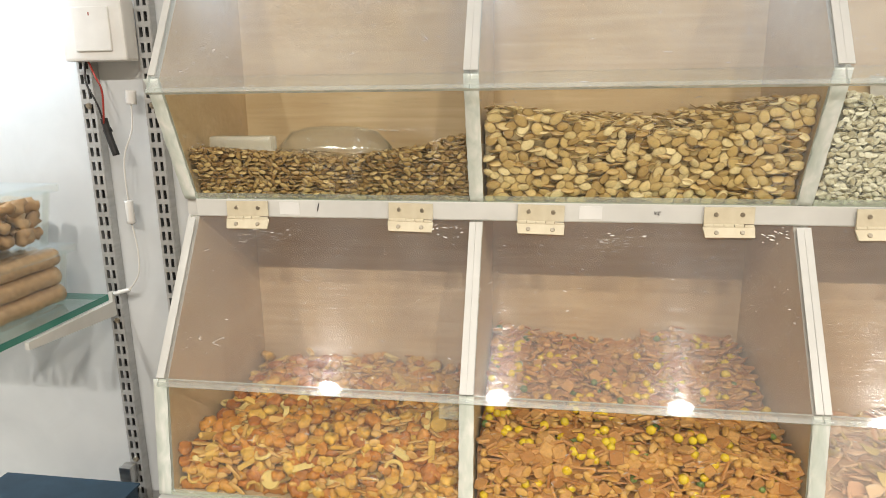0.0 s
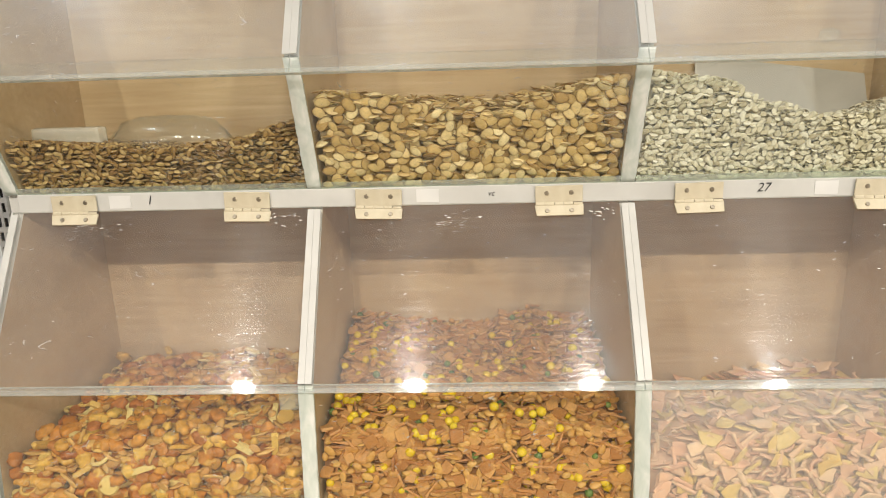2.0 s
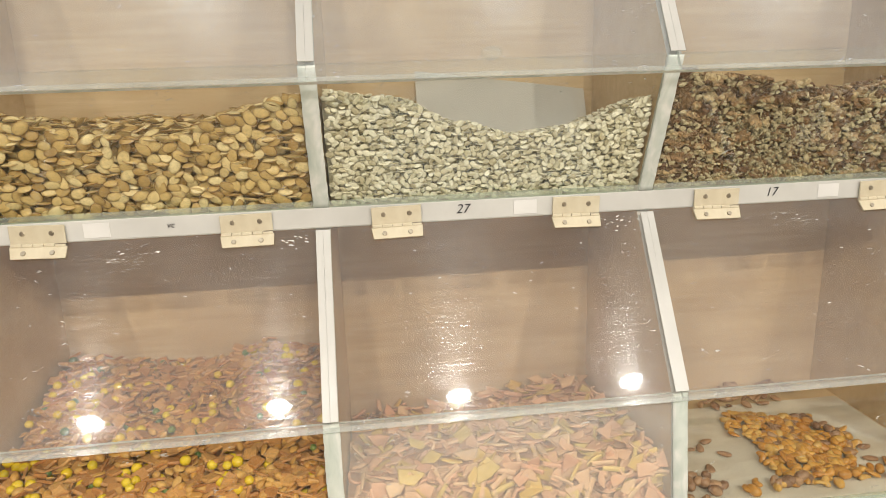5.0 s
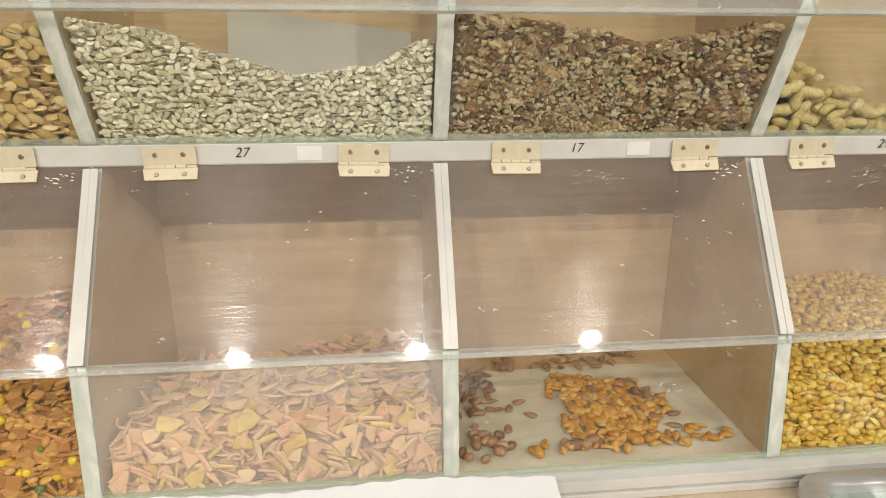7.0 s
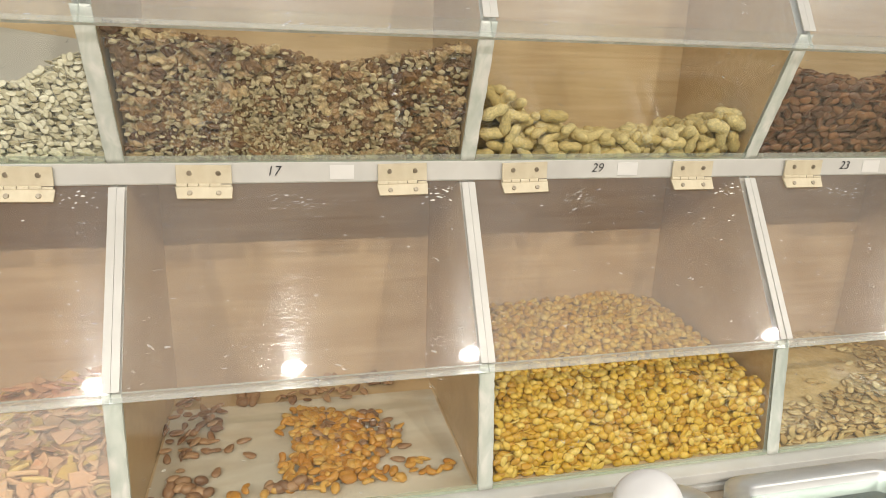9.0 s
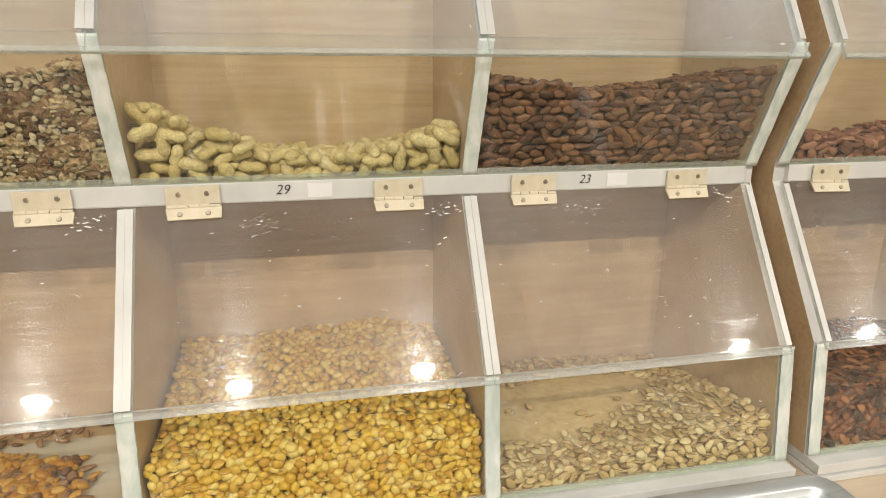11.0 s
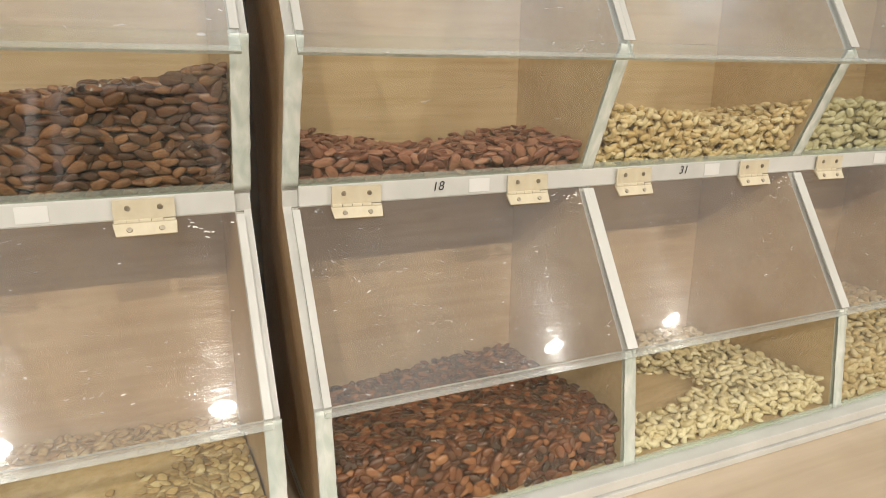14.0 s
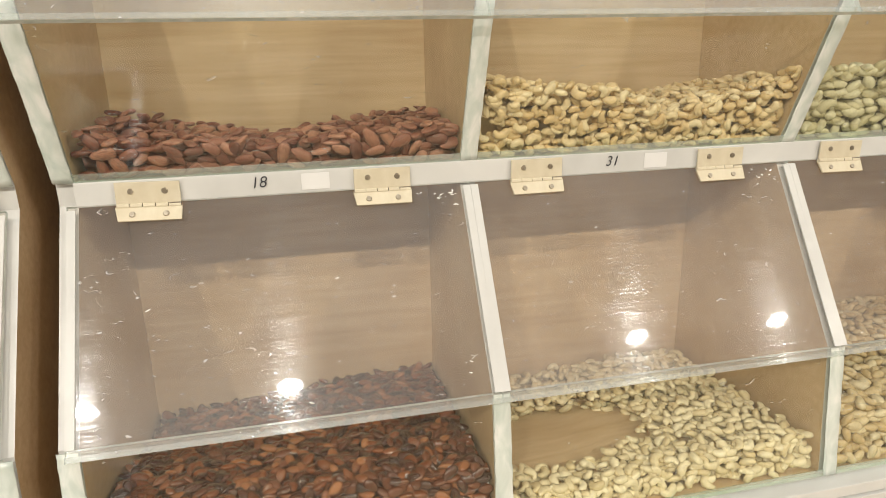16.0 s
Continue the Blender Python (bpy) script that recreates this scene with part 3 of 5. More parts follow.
def slab(outline, thick):
    """A flat piece with a rounded rim: outline points (x, y), thickness in z."""
    n = len(outline)
    o = np.array(outline, float)
    v = [(*(p * 0.86), thick) for p in o] + [(*p, 0.0) for p in o] + [(*(p * 0.86), -thick) for p in o]
    f = []
    for i in range(n):
        j = (i + 1) % n
        f += [(i + n, j + n, j), (i + n, j, i), (i + 2 * n, j + 2 * n, j + n), (i + 2 * n, j + n, i + n)]
    f += [(0, i, i + 1) for i in range(1, n - 1)] + [(2 * n, 2 * n + i + 1, 2 * n + i) for i in range(1, n - 1)]
    return np.array(v), np.array(f)


def hoop(r, tube_r, segs=12, sides=6, arc=1.0):
    v, f = [], []
    for i in range(segs):
        a = math.tau * arc * i / segs
        for k in range(sides):
            b = math.tau * k / sides
            d = r + tube_r * math.cos(b)
            v.append((d * math.cos(a), d * math.sin(a), tube_r * math.sin(b)))
    for i in range(segs if arc == 1.0 else segs - 1):
        for k in range(sides):
            a, b = i * sides + k, i * sides + (k + 1) % sides
            c, d = ((i + 1) % segs) * sides + (k + 1) % sides, ((i + 1) % segs) * sides + k
            f += [(a, d, c), (a, c, b)]
    return np.array(v), np.array(f)


def circle(n, rx=1.0, ry=1.0):
    return [(rx * math.cos(math.tau * k / n), ry * math.sin(math.tau * k / n)) for k in range(n)]


def rounded(x):
    return math.sqrt(max(0.0, 1 - x * x))


SEED = lathe(lambda x: 0.62 * rounded(x) * (1 - 0.2 * x), 7, 6, 0.27)
PUMPKIN = lathe(lambda x: 0.71 * rounded(x) * (1 - 0.11 * x), 10, 7, 0.22)
FLAKE = cupped(lathe(lambda x: 0.80 * rounded(x) * (1 - 0.14 * x), 7, 5, 0.13, 0.12, 9), 0.15)
ALMOND = lathe(lambda x: 0.55 * rounded(x) ** 0.9 * (1 - 0.30 * x), 9, 8, 0.50, 0.03, 2)
DARK_ALMOND = lathe(lambda x: 0.63 * rounded(x) * (1 - 0.2 * x), 10, 8, 0.6, 0.03, 3)
KERNEL = lathe(lambda x: 0.74 * rounded(x), 7, 6, 0.9, 0.04, 4)
ROUND = lathe(lambda x: 0.90 * rounded(x), 8, 6, 0.8, 0.07, 14)
SLICE = lathe(lambda x: 0.66 * rounded(x) * (1 - 0.2 * x), 8, 5, 0.3, 0.06, 5)
PEANUT = lathe(lambda x: rounded(x) * (0.50 - 0.15 * math.exp(-((x + 0.05) / 0.24) ** 2) + 0.03 * x), 9, 10, 0.95, 0.05, 6)
CASHEW = bent(lathe(lambda x: 0.50 * rounded(x) ** 0.7 * (1 - 0.24 * x), 8, 10, 0.8), 1.95)
PISTACHIO = lathe(lambda x: 0.58 * rounded(x) * (1 - 0.12 * x), 8, 6, 0.8, 0.05, 7)
WALNUTS = [cupped(lathe(lambda x: 0.66 * rounded(x) * (1 + 0.20 * math.sin(11 * x + s)), 10, 9, 0.6, 0.40, 8 + s), 0.25) for s in range(3)]
CRUMB = lathe(lambda x: 0.7 * rounded(x), 5, 4, 0.7, 0.2, 12)
NUGGETS = [lathe(lambda x: 0.72 * rounded(x) * (1 + 0.12 * math.sin(8 * x + s)), 10, 9, 0.8, 0.40, 20 + s) for s in range(3)]
STICK = slab([(-1, -0.13), (1, -0.13), (1.03, 0), (1, 0.13), (-1, 0.13), (-1.03, 0)], 0.11)
BATON = slab([(-1, -0.28), (1, -0.28), (1.1, 0), (1, 0.28), (-1, 0.28), (-1.1, 0)], 0.24)
PILLOW = slab([(-0.97, -0.92), (0, -1.0), (0.97, -0.92), (1.04, 0), (0.97, 0.92), (0, 1.0), (-0.97, 0.92), (-1.04, 0)], 0.3)
DISC = slab(circle(12), 0.2)
BALL = lathe(rounded, 8, 6, 1.0)
CURL = hoop(0.8, 0.2, 9, 5, 0.62)
CHIP = cupped(slab([(-1, -0.62), (0.1, -0.7), (0.95, -0.1), (1, 0.05), (0.1, 0.62), (-0.9, 0.68)], 0.045), 0.25)
CORNER_CHIP = cupped(slab([(-1, -0.8), (-0.85, -0.85), (1, -0.08), (1, 0.08), (-0.85, 0.85), (-1, 0.8)], 0.05), 0.2)
STRIP = cupped(slab([(-1, -0.2), (0, -0.16), (1, -0.2), (1, 0.2), (0, 0.22), (-1, 0.2)], 0.06), 0.2)
CRISP = (STICK, BATON, PILLOW, DISC)


# ---- loose food: the heaps ----
def turns(rx, ry, rz):
    """Rotation matrices for arrays of angles: first about x, then y, then z."""
    n = len(rx)
    cx, sx, cy, sy, cz, sz = np.cos(rx), np.sin(rx), np.cos(ry), np.sin(ry), np.cos(rz), np.sin(rz)
    o, i = np.zeros(n), np.ones(n)
    a = np.stack([i, o, o, o, cx, -sx, o, sx, cx], 1).reshape(n, 3, 3)
    b = np.stack([cy, o, sy, o, i, o, -sy, o, cy], 1).reshape(n, 3, 3)
    c = np.stack([cz, -sz, o, sz, cz, o, o, o, i], 1).reshape(n, 3, 3)
    return c @ b @ a


def quick_mesh(name, verts, tris, mat_index, mats, smooth=True, own=None):
    me = bpy.data.meshes.new(name)
    me.vertices.add(len(verts))
    me.vertices.foreach_set("co", verts.astype(np.float32).ravel())
    me.loops.add(3 * len(tris))
    me.loops.foreach_set("vertex_index", tris.astype(np.int32).ravel())
    me.polygons.add(len(tris))
    me.polygons.foreach_set("loop_start", np.arange(0, 3 * len(tris), 3, dtype=np.int32))
    me.polygons.foreach_set("material_index", mat_index.astype(np.int32))
    me.polygons.foreach_set("use_smooth", np.broadcast_to(smooth, len(tris)).astype(bool))
    for m in mats:
        me.materials.append(m)
    if own is not None:
        me.attributes.new("own", "FLOAT_VECTOR", "POINT").data.foreach_set("vector", own.astype(np.float32).ravel())
    me.update(calc_edges=True)
    me.validate()
    return me


def smooth_curve(values, u):
    """A smooth height along 0..1 through evenly spaced values."""
    xs = np.linspace(0, 1, len(values))
    i = np.clip(np.searchsorted(xs, u, side="right") - 1, 0, len(values) - 2)
    w = (u - xs[i]) * (len(values) - 1)
    w = w * w * (3 - 2 * w)
    v = np.array(values, float)
    return v[i] * (1 - w) + v[i + 1] * w


def heap(name, label, x0, column, upper, front, back, kinds, mats, seed, filler=0, skip=None, steep=0.5, rough=0.15, category="snacks", wr=0.62, jolt=1.0, smooth=True, sunk=1.5, deep=3.0, tight=0.86, rise=0.012):
    """A heap in a bin. front and back: heights over the bin's floor along its width; kinds: (shape, half size, material, share, z squash);
    wr: a piece's width over its length; jolt: how disordered they lie; steep: how many of those against the panel stand on edge; tight: how closely those lie; sunk, deep: how far the heap's body lies beneath its pieces."""
    rng = np.random.RandomState(seed)
    if not upper:
        front = [h + rise for h in front]
        back = [h + 0.6 * rise for h in back]
    xa, width = x0 + column * PITCH + 0.0095, PITCH - 0.019
    floor = 1.2612 if upper else 0.9342
    depth_back = BACK - 0.002

    def front_y(z):
        return 0.104 + 0.0065 - (z - 1.262) * (0.058 / 0.140) if upper else -0.0095 + (z - 0.9345) * (0.013 / 0.1365)

    def height(u, v):
        w = v * v * (3 - 2 * v)
        return smooth_curve(front, u) * (1 - w) + smooth_curve(back, u) * w

    sizes, shares = np.array([k[1] for k in kinds]), np.array([k[3] for k in kinds], float)
    shares /= shares.sum()
    small = float((sizes * shares).sum())
    spots, kindof, rots = [], [], []
    # the upper surface, in two layers
    for layer in range(3):
        gap = 2 * small * math.sqrt(wr) * 0.94
        nx, ny = int(width / gap), int((depth_back - front_y(floor)) / gap)
        gx, gy = np.meshgrid((np.arange(nx) + 0.5) / nx, (np.arange(ny) + 0.5) / ny)
        u = np.clip(gx.ravel() + (0.5 * (np.floor(gy.ravel() * ny) % 2) - 0.25 + rng.uniform(-0.35, 0.35, gx.size)) / nx, 0.01, 0.99)
        v = np.clip(gy.ravel() + (layer * 0.5 + rng.uniform(-0.4, 0.4, gx.size)) / ny, 0.01, 0.99)
        h = height(u, v)
        keep = h > 0.004
        if skip is not None:
            keep &= ~skip(u, v, rng)
        u, v, h = u[keep], v[keep], h[keep]
        z = floor + np.maximum(h - layer * small * 0.8 + rng.normal(0, rough * small, len(u)), small * 0.3)
        y = front_y(z) + small * 0.4 + v * (depth_back - small * 0.6 - front_y(z) - small * 0.4)
        spots.append(np.stack([xa + small * 0.5 + u * (width - small), y, z], 1))
        rots.append(turns(rng.normal(0, 0.34, len(u)), rng.normal(0, 0.28, len(u)), rng.uniform(0, math.tau, len(u))))
        kindof.append(rng.choice(len(kinds), len(u), p=shares))
    # against the clear panel
    lean = math.atan2(0.058, 0.140) if upper else -math.atan2(0.015, 0.1365)
    tall = max(front)
    nz = max(1, int(round(tall / (2 * small * wr * tight))))
    for layer in range(3):
        nx = int(width / (2 * small * tight))
        gx, gz = np.meshgrid((np.arange(nx) + 0.5) / nx, (np.arange(nz) + 0.5) / nz)
        u = np.clip(gx.ravel() + (0.5 * (np.floor(gz.ravel() * nz) % 2) - 0.25 + 0.5 * layer + rng.uniform(-0.16, 0.16, gx.size) * jolt) / nx, 0.005, 0.995)
        hz = (gz.ravel() + rng.uniform(-0.22, 0.22, gx.size) * jolt / nz) * tall
        keep = hz < smooth_curve(front, u) - 0.1 * small
        if skip is not None:
            keep &= ~skip(u, np.zeros(len(u)), rng)
        u, hz = u[keep], hz[keep]
        z = floor + np.maximum(hz, small * 0.25)
        kind = rng.choice(len(kinds), len(u), p=shares)
        thin = np.array([k[1] * k[4] for k in kinds])[kind]
        edge = rng.uniform(0, 1, len(u)) < steep
        side = np.where(rng.uniform(0, 1, len(u)) < 0.5, 1.0, -1.0)
        tip = np.where(edge, side * rng.normal(1.15, 0.2, len(u)), rng.normal(0, 0.14, len(u)))
        y = front_y(z) + 0.92 * (thin * np.abs(np.cos(tip)) + np.minimum(thin * 2.2, sizes[kind] * 0.55) * np.abs(np.sin(tip))) + layer * small * 0.6 + rng.uniform(-0.2, 1.5, len(u)) * thin
        spots.append(np.stack([xa + small * 0.45 + u * (width - 0.9 * small), y, z], 1))
        spin = turns(np.zeros(len(u)), np.zeros(len(u)), rng.normal(0, 1, len(u)) * np.where(edge, 0.2 * jolt, 0.55 * jolt) + math.pi * rng.randint(0, 2, len(u)))
        up = turns(math.pi / 2 + lean + tip, rng.normal(0, 0.15, len(u)), rng.normal(0, 0.2, len(u)))
        rots.append(up @ spin)
        kindof.append(kind)
    spots, rots, kindof = np.concatenate(spots), np.concatenate(rots), np.concatenate(kindof)
    verts, tris, index, soft_faces, own, base = [], [], [], [], [], 0
    for i, (shape, size, mat, _, _) in enumerate(kinds):
        at = np.where(kindof == i)[0]
        v, f = shape
        s = size * rng.uniform(0.82, 1.14, (len(at), 1, 1))
        w = np.einsum("nij,nvj->nvi", rots[at], v[None] * s) + spots[at][:, None]
        w[..., 0] = np.clip(w[..., 0], xa - 0.001, xa + width + 0.001)
        w[..., 1] = np.clip(w[..., 1], front_y(w[..., 2]) - 0.0015, depth_back + 0.001)
        w[..., 2] = np.maximum(w[..., 2], floor - 0.0002)
        verts.append(w.reshape(-1, 3))
        shift = np.zeros((len(at), 1, 3))
        shift[..., 0] = rng.uniform(-20, 20, (len(at), 1))
        own.append((v[None] + shift).reshape(-1, 3))
        tris.append((f[None] + base + (np.arange(len(at)) * len(v))[:, None, None]).reshape(-1, 3))
        index.append(np.full(len(at) * len(f), mat))
        soft_faces.append(np.full(len(at) * len(f), smooth and not any(shape is c for c in CRISP)))
        base += len(at) * len(v)
    # the body of the heap beneath its pieces
    gu, gv = np.meshgrid(np.linspace(0, 1, 36), np.linspace(0, 1, 20), indexing="ij")
    hh = np.maximum(height(gu.ravel(), gv.ravel()) - sunk * small, 0.0003)
    zz = floor + np.maximum(hh - 0.3 * small, 0.0003)
    yy = front_y(zz) + deep * small + gv.ravel() * (depth_back - front_y(zz) - deep * small)
    xx = xa + gu.ravel() * width
    top = np.stack([xx, yy, zz], 1)
    low = np.stack([xa + gu[:, 0] * width, front_y(np.full(36, floor)) + deep * small, np.full(36, floor + 0.0002)], 1)
    cells = [(i * 20 + j, (i + 1) * 20 + j, (i + 1) * 20 + j + 1, i * 20 + j + 1) for i in range(35) for j in range(19)]
    ft = [t for a, b, c, d in cells for t in ((a, b, c), (a, c, d))]
    ft += [t for i in range(35) for t in ((720 + i, 721 + i, (i + 1) * 20), (720 + i, (i + 1) * 20, i * 20))]
    verts.append(np.concatenate([top, low]))
    own.append(np.concatenate([top, low]) * 60.0)
    tris.append(np.array(ft) + base)
    index.append(np.full(len(ft), filler))
    soft_faces.append(np.full(len(ft), True))
    ob = new(name, quick_mesh(name, np.concatenate(verts), np.concatenate(tris), np.concatenate(index), mats, np.concatenate(soft_faces), np.concatenate(own)))
    return tagged(ob, label, category, kind="stuff")


M_SEED = piece_mat("brown_melon_seed", [(0.0, (0.26, 0.14, 0.045)), (0.5, (0.47, 0.30, 0.11)), (1.0, (0.72, 0.53, 0.25))], 0.4, rim=(0.42, 0.34, 0.26), thick=0.16)
M_PUMP = piece_mat("roasted_pumpkin_seed", [(0.0, (0.48, 0.30, 0.10)), (0.5, (0.73, 0.53, 0.23)), (1.0, (0.90, 0.75, 0.44))], 0.4, 0.2, rim=(0.42, 0.32, 0.20), thick=0.15)
M_PALE = piece_mat("salted_pale_seed", [(0.0, (0.52, 0.46, 0.32)), (0.3, (0.76, 0.71, 0.56)), (1.0, (0.90, 0.87, 0.76))], 0.6, 0.12, rim=(0.74, 0.69, 0.58), thick=0.10)
M_WAL = piece_mat("walnut_kernel", [(0.0, (0.15, 0.07, 0.03)), (0.45, (0.32, 0.18, 0.085)), (0.8, (0.52, 0.35, 0.19)), (1.0, (0.72, 0.56, 0.34))], 0.5, 0.55, 240, 0.8)
M_CRUMB = piece_mat("walnut_crumb", [(0.0, (0.42, 0.34, 0.20)), (1.0, (0.66, 0.56, 0.38))], 0.8)
M_SHELL = piece_mat("peanut_shell", [(0.0, (0.68, 0.52, 0.22)), (1.0, (0.88, 0.74, 0.40))], 0.65, 0.2, 320, 0.7, streak=0.3, streak_scale=(5, 9, 9))
M_ALM = piece_mat("almond_skin", [(0.0, (0.10, 0.036, 0.014)), (0.5, (0.21, 0.085, 0.033)), (1.0, (0.38, 0.175, 0.075))], 0.3, 0.2, 420, 0.6, 0.25, streak=0.55)
M_PINK = piece_mat("pinkish_almond_skin", [(0.0, (0.18, 0.055, 0.032)), (0.5, (0.36, 0.14, 0.085)), (1.0, (0.56, 0.27, 0.175))], 0.4, 0.2, 420, 0.6, 0.1, streak=0.45)
M_CASH = piece_mat("roasted_cashew", [(0.0, (0.62, 0.44, 0.21)), (0.5, (0.74, 0.57, 0.32)), (1.0, (0.84, 0.71, 0.46))], 0.4, 0.15)
M_RAW = piece_mat("raw_cashew", [(0.0, (0.66, 0.54, 0.31)), (1.0, (0.84, 0.75, 0.52))], 0.45, 0.15)
M_PIST = piece_mat("pistachio_shell", [(0.0, (0.50, 0.36, 0.17)), (0.5, (0.64, 0.50, 0.28)), (1.0, (0.70, 0.60, 0.40))], 0.45, 0.2)
M_PISTP = piece_mat("pale_pistachio", [(0.0, (0.52, 0.46, 0.26)), (1.0, (0.70, 0.66, 0.46))], 0.5, 0.15)
M_CORN = piece_mat("yellow_roasted_peanut", [(0.0, (0.56, 0.30, 0.035)), (0.5, (0.74, 0.48, 0.065)), (1.0, (0.84, 0.64, 0.20))], 0.42, 0.22)
M_SLICE = piece_mat("split_salted_bean", [(0.0, (0.50, 0.33, 0.13)), (0.5, (0.68, 0.51, 0.24)), (1.0, (0.80, 0.67, 0.38))], 0.5, 0.2, rim=(0.6, 0.5, 0.38), thick=0.16)
M_POWDER = grainy("spice_powder", [(0.3, (0.60, 0.43, 0.19)), (0.7, (0.76, 0.60, 0.33))], (90, 90, 90), rough=0.9, bump=0.4, dirt=0.2)
M_RED = piece_mat("dark_red_almond_skin", [(0.0, (0.045, 0.013, 0.006)), (0.4, (0.125, 0.036, 0.013)), (0.8, (0.25, 0.080, 0.028)), (1.0, (0.42, 0.17, 0.07))], 0.22, 0.15, 420, 0.2, 0.7, streak=0.2)
M_ORANGE = piece_mat("orange_spiced_nugget", [(0.0, (0.46, 0.13, 0.012)), (0.5, (0.72, 0.29, 0.025)), (1.0, (0.86, 0.52, 0.09))], 0.5, 0.4, 190, 0.9)
M_CRACK = piece_mat("pale_cracker", [(0.0, (0.64, 0.32, 0.05)), (0.5, (0.76, 0.49, 0.11)), (1.0, (0.84, 0.66, 0.27))], 0.5, 0.2)
M_NUT = piece_mat("peanut_kernel", [(0.0, (0.58, 0.27, 0.05)), (1.0, (0.76, 0.45, 0.13))], 0.45, 0.25)
M_PILL = piece_mat("brown_cereal_pillow", [(0.0, (0.52, 0.21, 0.05)), (1.0, (0.80, 0.43, 0.14))], 0.5, 0.2, streak=0.3, streak_scale=(9, 1.5, 3), bump=0.5)
M_STICK = piece_mat("brown_pretzel_stick", [(0.0, (0.48, 0.19, 0.05)), (1.0, (0.70, 0.35, 0.12))], 0.5, 0.25)
M_YELL = piece_mat("yellow_candy", [(0.0, (0.74, 0.50, 0.01)), (1.0, (0.80, 0.60, 0.03))], 0.25, 0.05)
M_GREEN = piece_mat("green_candy", [(0.0, (0.08, 0.15, 0.03)), (1.0, (0.17, 0.25, 0.05))], 0.3, 0.05)
M_CHIP = piece_mat("pink_orange_chip", [(0.0, (0.74, 0.38, 0.21)), (0.5, (0.80, 0.47, 0.27)), (1.0, (0.85, 0.58, 0.33))], 0.55, 0.12)
M_YCHIP = piece_mat("yellow_corn_chip", [(0.0, (0.74, 0.46, 0.09)), (1.0, (0.80, 0.58, 0.20))], 0.5, 0.15)

C1, C2, P = 0.0, 2.1455, 0.133
heap("melon_seeds", "heap of small brown roasted melon seeds in a bin", C1, 0, True, [0.46 * P, 0.42 * P, 0.36 * P, 0.42 * P, 0.57 * P], [0.05, 0.045, 0.04, 0.05, 0.06],
     [(SEED, 0.0049, 0, 1, 0.17)], [M_SEED], 11, steep=0.42, jolt=1.4)
heap("pumpkin_seeds", "heap of large tan roasted pumpkin seeds in a bin", C1, 1, True, [0.80 * P, 0.76 * P, 0.62 * P, 0.58 * P, 0.74 * P, 0.86 * P], [0.09, 0.09, 0.095, 0.09, 0.10, 0.11],
     [(PUMPKIN, 0.0081, 0, 1, 0.16)], [M_PUMP], 12, steep=0.33, wr=0.64, jolt=1.8, tight=0.80)
heap("pale_seeds", "heap of pale grey-green salted seeds in a bin", C1, 2, True, [0.88 * P, 0.82 * P, 0.62 * P, 0.50 * P, 0.56 * P, 0.76 * P], [0.085, 0.08, 0.068, 0.056, 0.058, 0.075],
     [(FLAKE, 0.0041, 0, 1, 0.13)], [M_PALE], 13, steep=0.3, wr=0.74, jolt=1.8)
heap("walnut_halves", "tall heap of brown walnut kernels with pale crumbs", C1, 3, True, [0.95 * P, 0.88 * P, 0.82 * P, 0.70 * P, 0.78 * P, 0.88 * P], [0.10, 0.10, 0.095, 0.09, 0.09, 0.10],
     [(WALNUTS[0], 0.0098, 0, 3, 0.5), (WALNUTS[1], 0.0084, 0, 3, 0.5), (WALNUTS[2], 0.0070, 0, 3, 0.5), (CRUMB, 0.0040, 1, 6, 0.5), (CRUMB, 0.0026, 1, 5, 0.5)], [M_WAL, M_CRUMB], 14, steep=0.5, wr=0.6, jolt=1.9, smooth=False)
def dusting(name, label, x0, column, count, mat, seed):
    """Fine crumbs that fill the gaps behind an upper bin's panel, most of them low and left of the middle."""
    rng = np.random.RandomState(seed)
    u = np.where(rng.uniform(0, 1, count) < 0.7, rng.normal(0.40, 0.11, count), rng.uniform(0.02, 0.75, count))
    h = np.where(rng.uniform(0, 1, count) < 0.6, rng.normal(0.45, 0.17, count), rng.exponential(0.10, count))
    ok = (u > 0.02) & (u < 0.98) & (h > 0.01) & (h < 0.66)
    u, h = u[ok], h[ok]
    z = 1.2625 + h * 0.125
    y = 0.104 + 0.0062 - (z - 1.262) * (0.058 / 0.140) + rng.uniform(0.0008, 0.0060, len(u))
    v, f = CRUMB
    n = len(u)
    w = np.einsum("nij,nvj->nvi", turns(*rng.uniform(0, 6, (3, n))), v[None] * rng.uniform(0.0008, 0.0028, (n, 1, 1)))
    w += np.stack([x0 + column * PITCH + 0.0095 + u * (PITCH - 0.019), y, z], 1)[:, None]
    w[..., 1] = np.maximum(w[..., 1], 0.104 + 0.005 - (w[..., 2] - 1.262) * (0.058 / 0.140))
    w[..., 2] = np.maximum(w[..., 2], 1.2612)
    t = (f[None] + (np.arange(n) * len(v))[:, None, None]).reshape(-1, 3)
    return tagged(new(name, quick_mesh(name, w.reshape(-1, 3), t, np.zeros(len(t)), [mat], False)), label, "crumbs", kind="stuff")


dusting("walnut_crumbs", "sandy pale walnut crumbs among the walnut kernels", C1, 3, 1150, M_CRUMB, 51)
